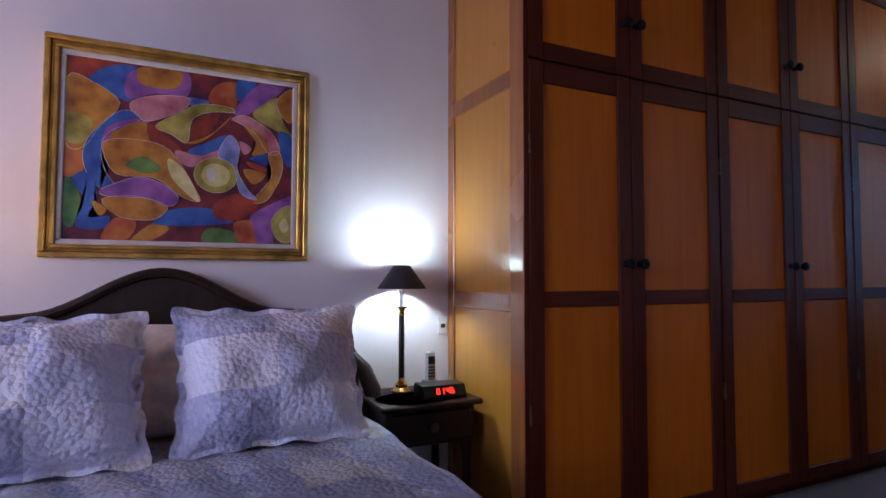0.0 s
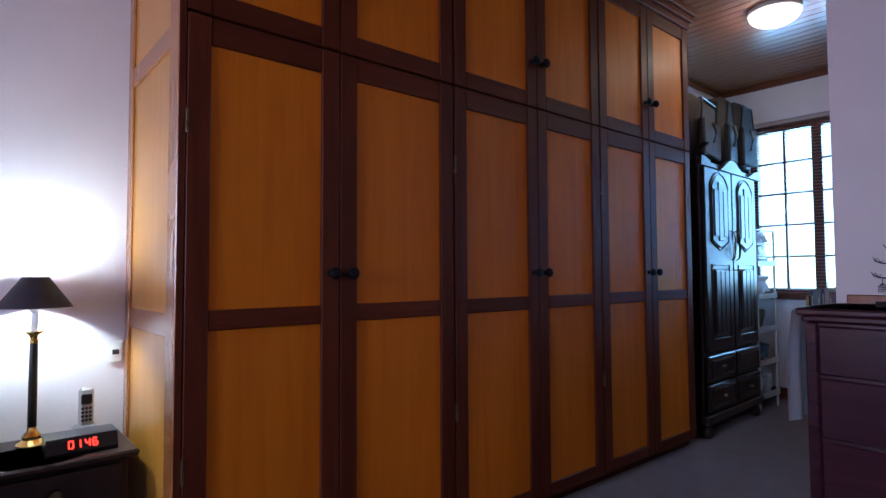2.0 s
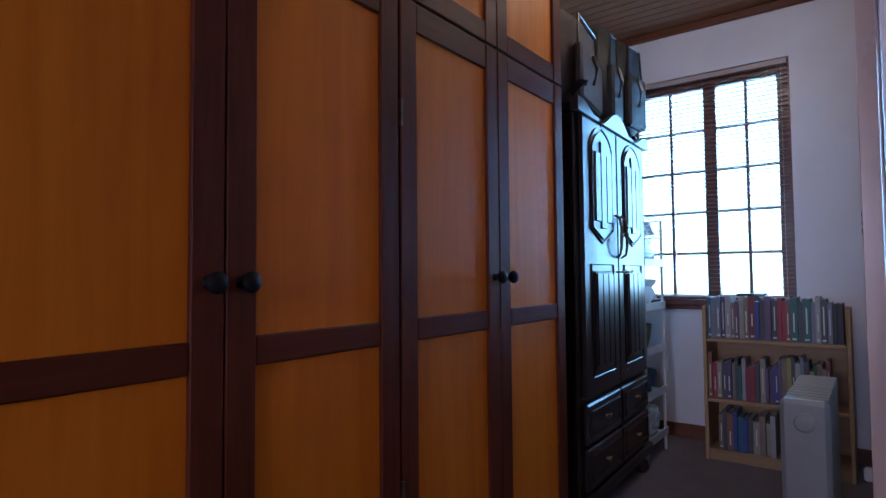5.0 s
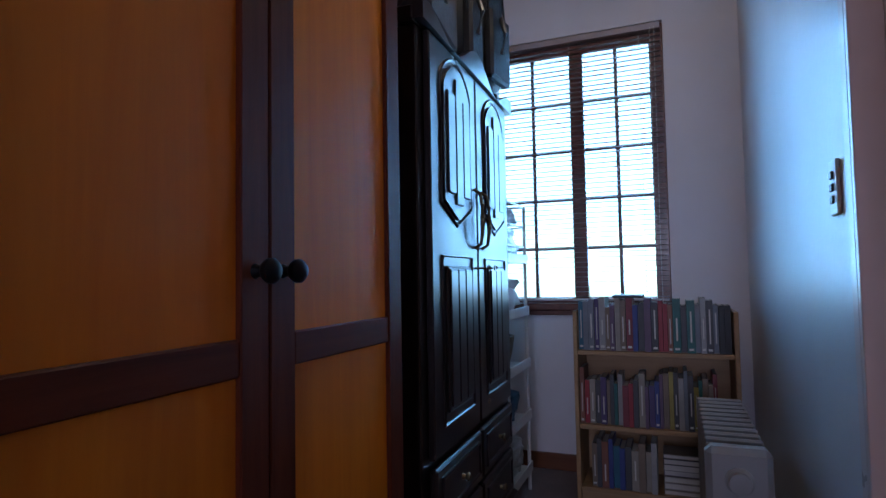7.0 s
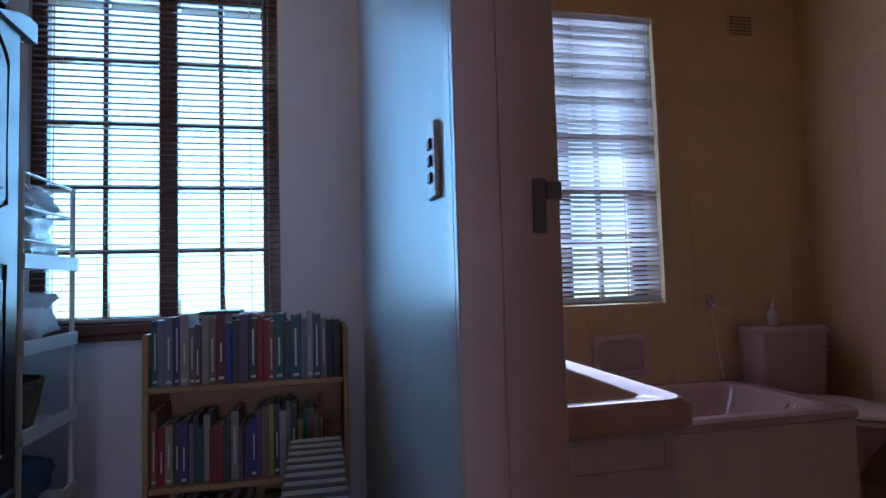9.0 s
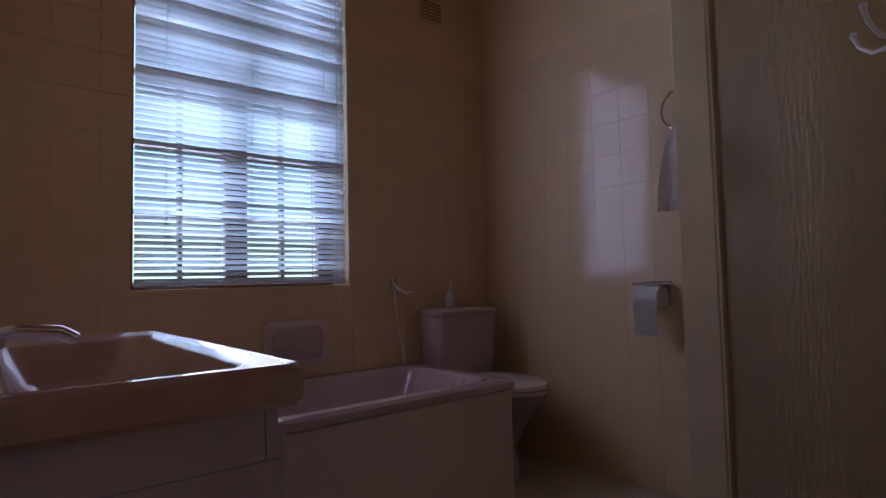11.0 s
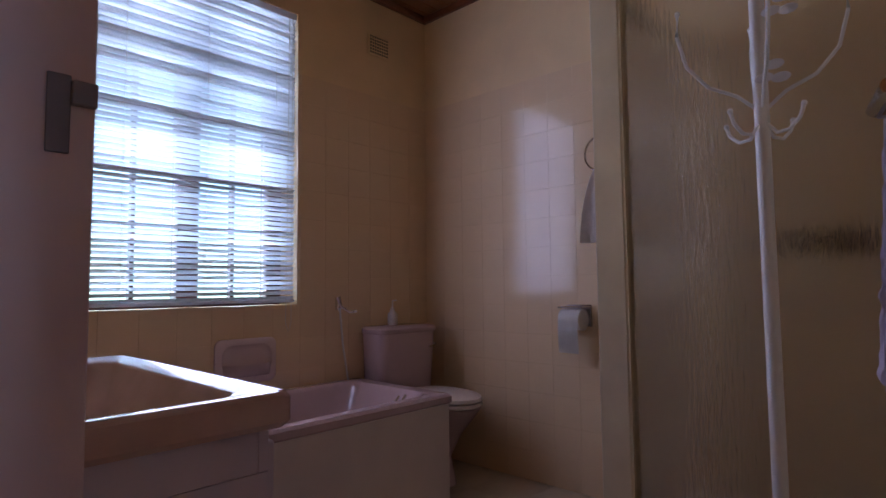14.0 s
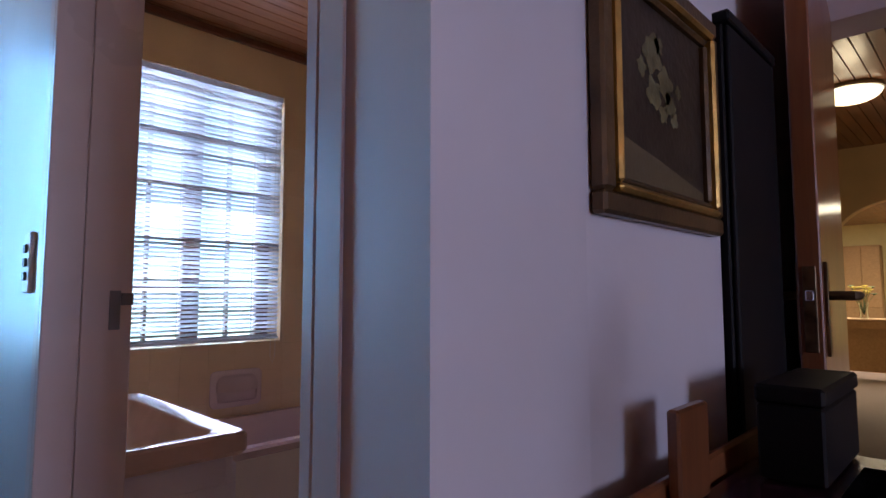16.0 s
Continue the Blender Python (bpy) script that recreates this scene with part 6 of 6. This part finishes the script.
part("lid", basin_mesh([(oval(-0.415, 0.238, 0.182), 0.427), (oval(-0.415, 0.246, 0.188), 0.434), (oval(-0.415, 0.24, 0.184), 0.448), (oval(-0.415, 0.20, 0.15), 0.456)]), SEAT, wcx, smooth=True)
bm = bmesh.new()
tube(bm, [(-0.21, -0.16, 0.68), (-0.23, -0.16, 0.68), (-0.235, -0.14, 0.675), (-0.235, -0.10, 0.67)], 0.006, 8)
part("flush_lever", bm, CHROME, wcx, smooth=True)
sb_ = thing("soap_dispenser", (XE - 0.10, -1.13, 0.789), "clear pump soap bottle standing on the cistern", "bottle")
bm = bmesh.new()
lathe(bm, [(0.026, 0), (0.028, 0.01), (0.028, 0.06), (0.012, 0.08), (0.010, 0.095)], seg=18)
part("bottle", bm, mat("frosted_bottle", (0.6, 0.55, 0.5), 0.15, 0.05, 9), sb_, smooth=True)
bm = bmesh.new()
tube(bm, [(0, 0, 0.095), (0, 0, 0.135), (-0.03, 0, 0.138)], 0.005, 6)
part("pump", bm, PLASTIC, sb_)
hv = thing("hand_spray", (XE - 0.004, -0.82, 0.90), "chrome hand spray hanging on the bathroom wall", "spray")
bm = boxes((-0.03, 0, -0.012, 0.012, -0.02, 0.05), bev=0.004)
part("holder", bm, CHROME, hv)
bm = bmesh.new()
tube(bm, [(-0.03, 0.01, 0.05), (-0.04, 0.0, 0.0), (-0.05, -0.05, -0.03), (-0.05, -0.09, -0.025)], [0.014, 0.010, 0.007, 0.010], 8)
part("spray_head", bm, CHROME, hv, smooth=True)
bm = bmesh.new()
tube(bm, [(-0.03, 0.0, -0.01), (-0.03, -0.02, -0.2), (-0.03, -0.06, -0.42), (-0.02, -0.12, -0.45)], 0.005, 6)
part("hose", bm, PLASTIC, hv, smooth=True)

# ---- bathroom: fittings on the walls ----
sd = thing("soap_dish", (XE - 0.006, -0.31, 0.665), "pale mauve ceramic soap dish set in the tiled wall", "soap dish")
DISH = mat("pale_mauve_ceramic", (0.66, 0.52, 0.48), 0.12, 0.03, 3, 0.0, coat=0.4)
WALLWARD = Matrix(((0, 0, -1, 0), (1, 0, 0, 0), (0, 1, 0, 0), (0, 0, 0, 1)))
bm = basin_mesh([(rrect(-0.150, 0.150, -0.100, 0.105, 0.035), 0.0), (rrect(-0.150, 0.150, -0.100, 0.105, 0.035), 0.010), (rrect(-0.142, 0.142, -0.092, 0.097, 0.035), 0.018),
                 (rrect(-0.122, 0.122, -0.060, 0.078, 0.050), 0.020), (rrect(-0.115, 0.115, -0.052, 0.070, 0.048), 0.012), (rrect(-0.100, 0.100, -0.040, 0.055, 0.040), 0.003)])
bmesh.ops.transform(bm, matrix=WALLWARD, verts=bm.verts)
part("surround", bm, DISH, sd, smooth=True)
bm = bmesh.new()
grid(bm, 24, 10, lambda u, v: Vector((-0.016 - 0.055 * math.sin(math.pi * (0.15 + 0.85 * v) / 2) * (1 - (2 * u - 1) ** 4), -0.118 + 0.236 * u, -0.068 + 0.060 * v ** 1.6)))
bmesh.ops.solidify(bm, geom=bm.faces[:], thickness=0.007)
part("lip", bm, DISH, sd, smooth=True)
vt = thing("air_vent", (XE - 0.004, -1.11, 2.40), "cream perforated air vent high on the wall", "vent")
part("grille", boxes((-0.010, 0, -0.078, 0.078, -0.062, 0.062), bev=0.003), CREAM, vt)
for r in range(6):
    for c in range(8):
        part("hole", boxes((-0.0112, -0.0095, -0.066 + c * 0.0174, -0.056 + c * 0.0174, -0.052 + r * 0.0185, -0.041 + r * 0.0185)), BLACKPLASTIC, vt)
tp = thing("toilet_roll_holder", (5.06, YBS + 0.002, 0.86), "metal toilet roll holder with a hanging sheet", "roll holder")
part("hood", boxes((-0.068, 0.068, 0.0, 0.012, -0.06, 0.045), (-0.068, 0.068, 0.012, 0.10, 0.030, 0.040), bev=0.004), CHROME, tp)
bm = bmesh.new()
cyl(bm, (-0.055, 0.065, -0.025), (0.055, 0.065, -0.025), 0.05, seg=28)
part("roll", bm, PAPER, tp, "white paper roll", True)
bm = bmesh.new()
grid(bm, 4, 10, lambda u, v: Vector((-0.053 + 0.106 * u, 0.116 + 0.004 * math.sin(v * 5), -0.03 - 0.15 * v)))
bmesh.ops.solidify(bm, geom=bm.faces[:], thickness=0.001)
part("loose_sheet", bm, PAPER, tp)
rg = thing("towel_ring", (4.90, YBS + 0.002, 1.62), "chrome towel ring with a hanging hand towel", "towel ring")
bm = bmesh.new()
tube(bm, [(0.085 * math.cos(t), 0.045, 0.085 * math.sin(t)) for t in [k * math.pi / 14 for k in range(28)]], 0.005, 8, True)
cyl(bm, (0, 0, 0.085), (0, 0.05, 0.085), 0.012)
part("ring", bm, CHROME, rg, smooth=True)
TOWELP = mat("pale_towel", (0.80, 0.74, 0.68), 0.95, 0.1, 14, 0.3, 260, sheen=0.3)
bm = bmesh.new()
grid(bm, 12, 24, lambda u, v: Vector(((u - 0.5) * (0.05 + 0.17 * v ** 0.6), 0.05 + 0.020 * math.sin(u * 14) * v + 0.02 * math.sin(math.pi * v), -0.06 - 0.36 * v)))
bmesh.ops.solidify(bm, geom=bm.faces[:], thickness=0.010)
solid("hand_towel", bm, TOWELP, "pale hand towel hanging from the ring", "towel", (4.90, YBS + 0.002, 1.62), smooth=True)

# ---- bathroom: shower ----
SY, SX, SH = -0.74, 4.49, 2.005
sh = thing("shower_cubicle", (SX, SY, 0), "shower cubicle with rippled glass in a cream metal frame", "shower")
part("corner_post", boxes((-0.045, 0.056, -0.045, 0.020, 0, SH), bev=0.004), ALU, sh, "cream aluminium corner post")
part("top_rail", boxes((XSW - SX + 0.004, -0.046, -0.03, 0.015, SH - 0.035, SH), bev=0.003), ALU, sh)
part("return_rail", boxes((-0.03, 0.02, YBS - SY + 0.004, -0.046, SH - 0.035, SH), bev=0.003), ALU, sh)
part("bottom_rail", boxes((XSW - SX + 0.004, -0.046, -0.03, 0.015, 0.14, 0.175), bev=0.003), ALU, sh)
part("glass_panel", boxes((XSW - SX + 0.03, -0.045, -0.010, -0.004, 0.175, SH - 0.035)), RIPPLE, sh, "brown rippled glass panel")
part("return_glass", boxes((-0.008, -0.002, YBS - SY + 0.03, -0.046, 0.175, SH - 0.035)), RIPPLE, sh, "brown rippled glass panel")
part("gasket", boxes((-0.052, -0.046, 0.004, 0.018, 0.175, SH - 0.035)), ALU, sh)
part("tray", boxes((XSW - SX + 0.004, -0.03, YBS - SY + 0.004, -0.03, 0, 0.139), bev=0.01), SANITARY, sh)
bm = bmesh.new()
cyl(bm, (-0.55, YBS - SY + 0.004, 1.15), (-0.55, YBS - SY + 0.06, 1.15), 0.05)
cyl(bm, (-0.38, YBS - SY + 0.004, 1.15), (-0.38, YBS - SY + 0.06, 1.15), 0.05)
part("shower_taps", bm, BLACKPLASTIC, sh, smooth=True)

# ---- bathroom: coat stand ----
cs = thing("coat_stand", (3.975, -0.46, 0), "white metal coat stand with curved hooks before the shower", "coat stand")
bm = bmesh.new()
tube(bm, [(0.0, 0, 0.03), (0.002, 0, 1.69)], 0.016, 14)
part("pole", bm, PLASTIC, cs, smooth=True)
bm = bmesh.new()
ball(bm, (0.002, 0, 1.70), 0.021)
part("finial", bm, PLASTIC, cs, smooth=True)
for k in range(4):
    a = radians(20 + 90 * k)
    c, s = math.cos(a), math.sin(a)
    bm = bmesh.new()
    tube(bm, [(c * r, s * r, z) for r, z in ((0.012, 1.40), (0.05, 1.435), (0.11, 1.465), (0.155, 1.52), (0.175, 1.60), (0.172, 1.655))], 0.0042, 8)
    ball(bm, (c * 0.172, s * 0.172, 1.658), 0.0065)
    part("long_hook", bm, PLASTIC, cs, smooth=True)
    bm = bmesh.new()
    a += radians(45)
    c, s = math.cos(a), math.sin(a)
    tube(bm, [(c * r, s * r, z) for r, z in ((0.012, 1.36), (0.035, 1.335), (0.065, 1.335), (0.09, 1.355), (0.10, 1.38))], 0.0042, 8)
    ball(bm, (c * 0.10, s * 0.10, 1.382), 0.0065)
    part("short_hook", bm, PLASTIC, cs, smooth=True)
    bm = bmesh.new()
    tube(bm, [(c * r, s * r, z) for r, z in ((0.012, 0.10), (0.08, 0.09), (0.16, 0.05), (0.20, 0.012))], 0.010, 8)
    part("foot", bm, PLASTIC, cs, smooth=True)
for z, x in ((1.62, -0.05), (1.47, -0.03)):
    bm = bmesh.new()
    for t in (20, 140, 260):
        m = Matrix.Translation((x, 0.02, z)) @ Matrix.Rotation(radians(t), 4, "Y")
        ball_c = m @ Vector((0.02, 0, 0))
        ball(bm, ball_c, 0.017, 1.2, 0.2, 0.7, 8)
    part("bow", bm, WHITECLOTH, cs)

# ---- bathroom door, open into the room, and the towel on it ----
bd = thing("bathroom_door", (3.478, YB + 0.012, 0), "orange-brown wooden bathroom door standing open", "door", rz=-76.5)
part("leaf", boxes((0.005, 0.765, -0.020, 0.020, 0.01, 2.025), bev=0.003), ORANGE, bd)
for s in (-1, 1):
    bm = boxes((0.695, 0.730, s * 0.020, s * 0.027, 1.10, 1.232), bev=0.001)
    tube(bm, [(0.712, s * 0.024, 1.195), (0.712, s * 0.062, 1.195), (0.702, s * 0.068, 1.195), (0.605, s * 0.068, 1.195)], 0.009, 8)
    part("lever_handle", bm, CHROME, bd, "chrome lever handle on a long plate", True)
for z in (0.25, 1.75):
    bm = bmesh.new()
    cyl(bm, (0, 0.022, z), (0, 0.022, z + 0.08), 0.007)
    part("hinge", bm, OLDBRASS, bd)
bm = bmesh.new()
cyl(bm, (0.752, 0.02, 1.335), (0.752, 0.028, 1.338), 0.004)
part("coat_hook", bm, CHROME, bd)
bm = bmesh.new()


def towel_fn(u, v):
    """Gathered at the hook, widening in soft folds towards a slanting hem."""
    w = 0.004 + 0.040 * v ** 0.65
    fold = 0.016 * math.sin(u * 16 + v * 2.5) * min(1, v * 3)
    return Vector((0.762 + fold + 0.006 * noise.noise((u * 16, v * 26, 3)), 0.029 + u * w + 0.004 * noise.noise((u * 14, v * 30, 0)), 1.342 - (0.545 - 0.085 * u) * v))


grid(bm, 36, 80, towel_fn)
bmesh.ops.solidify(bm, geom=bm.faces[:], thickness=0.007)
solid("bath_towel", bm, TOWEL, "lilac terry bath towel hanging on the open door", "towel", (3.478, YB + 0.012, 0), -76.5, smooth=True)


# ---- tiles, last: separate glazed tiles set on the grout ----
def tile_mesh(w, h, bev=0.0005, t=0.003):
    bm = boxes((0, w, 0, h, 0, t), bev=bev)
    me = bpy.data.meshes.new("tile")
    bmesh.ops.recalc_face_normals(bm, faces=bm.faces)
    bm.to_mesh(me)
    bm.free()
    return me


def tiling(name, material, m, w, h, size, holes=(), label="", back=GROUT):
    """Tiles over a w x h field in the plane of m; holes: (u0, u1, v0, v1) left free."""
    root = bpy.data.objects.new(name, None)
    scene.collection.objects.link(root)
    root.matrix_world = m
    tagged(root, label, "tiles", "", "structure")
    nu, nv = math.ceil(w / size), math.ceil(h / size)
    shared = {}
    for i in range(nu):
        for j in range(nv):
            u0, v0 = i * size, j * size
            u1, v1 = min(w, u0 + size), min(h, v0 + size)
            for a, b, c, d in holes:
                if u1 > a + 1e-6 and u0 < b - 1e-6 and v1 > c + 1e-6 and v0 < d - 1e-6:
                    if u0 < a < u1:
                        u1 = a
                    elif u0 < b < u1:
                        u0 = b
                    elif v0 < c < v1:
                        v1 = c
                    elif v0 < d < v1:
                        v0 = d
                    else:
                        u1 = u0
            tw, th = round(u1 - u0 - 0.0006, 4), round(v1 - v0 - 0.0006, 4)
            if tw < 0.008 or th < 0.008:
                continue
            if (tw, th) not in shared:
                shared[tw, th] = tile_mesh(tw, th)
                shared[tw, th].materials.append(material)
            ob = new("tile", shared[tw, th])
            ob.parent = root
            ob.matrix_local = pose(u0 + 0.0004, v0 + 0.0004, 0, random.uniform(-0.05, 0.05), random.uniform(-0.05, 0.05), 0)
    return root


XYZ = Matrix(((1, 0, 0, 0), (0, 0, -1, 0), (0, 1, 0, 0), (0, 0, 0, 1)))
SOUTH = Matrix.Translation((XE, YBS + 0.0, 0)) @ Matrix(((-1, 0, 0, 0), (0, 0, 1, 0), (0, 1, 0, 0), (0, 0, 0, 1)))
EAST = Matrix.Translation((XE - 0.0, YBS, 0)) @ Matrix(((0, 0, -1, 0), (1, 0, 0, 0), (0, 1, 0, 0), (0, 0, 0, 1)))
tiling("tiles_south", TILE, SOUTH, XE - SX - 0.03, 2.10, 0.15, label="glossy cream wall tiles behind the toilet")
tiling("tiles_east", TILE, EAST, YB - YBS, 2.10, 0.15, ((W2[0] - YBS, W2[1] - YBS, W2[2], 3.0),), "glossy cream wall tiles under and beside the window")
tiling("tiles_floor", FLOORTILE, Matrix.Translation((XCB, YBS, -0.003)), XE - XCB, YB - YBS, 0.30, label="cream floor tiles with dark joints")
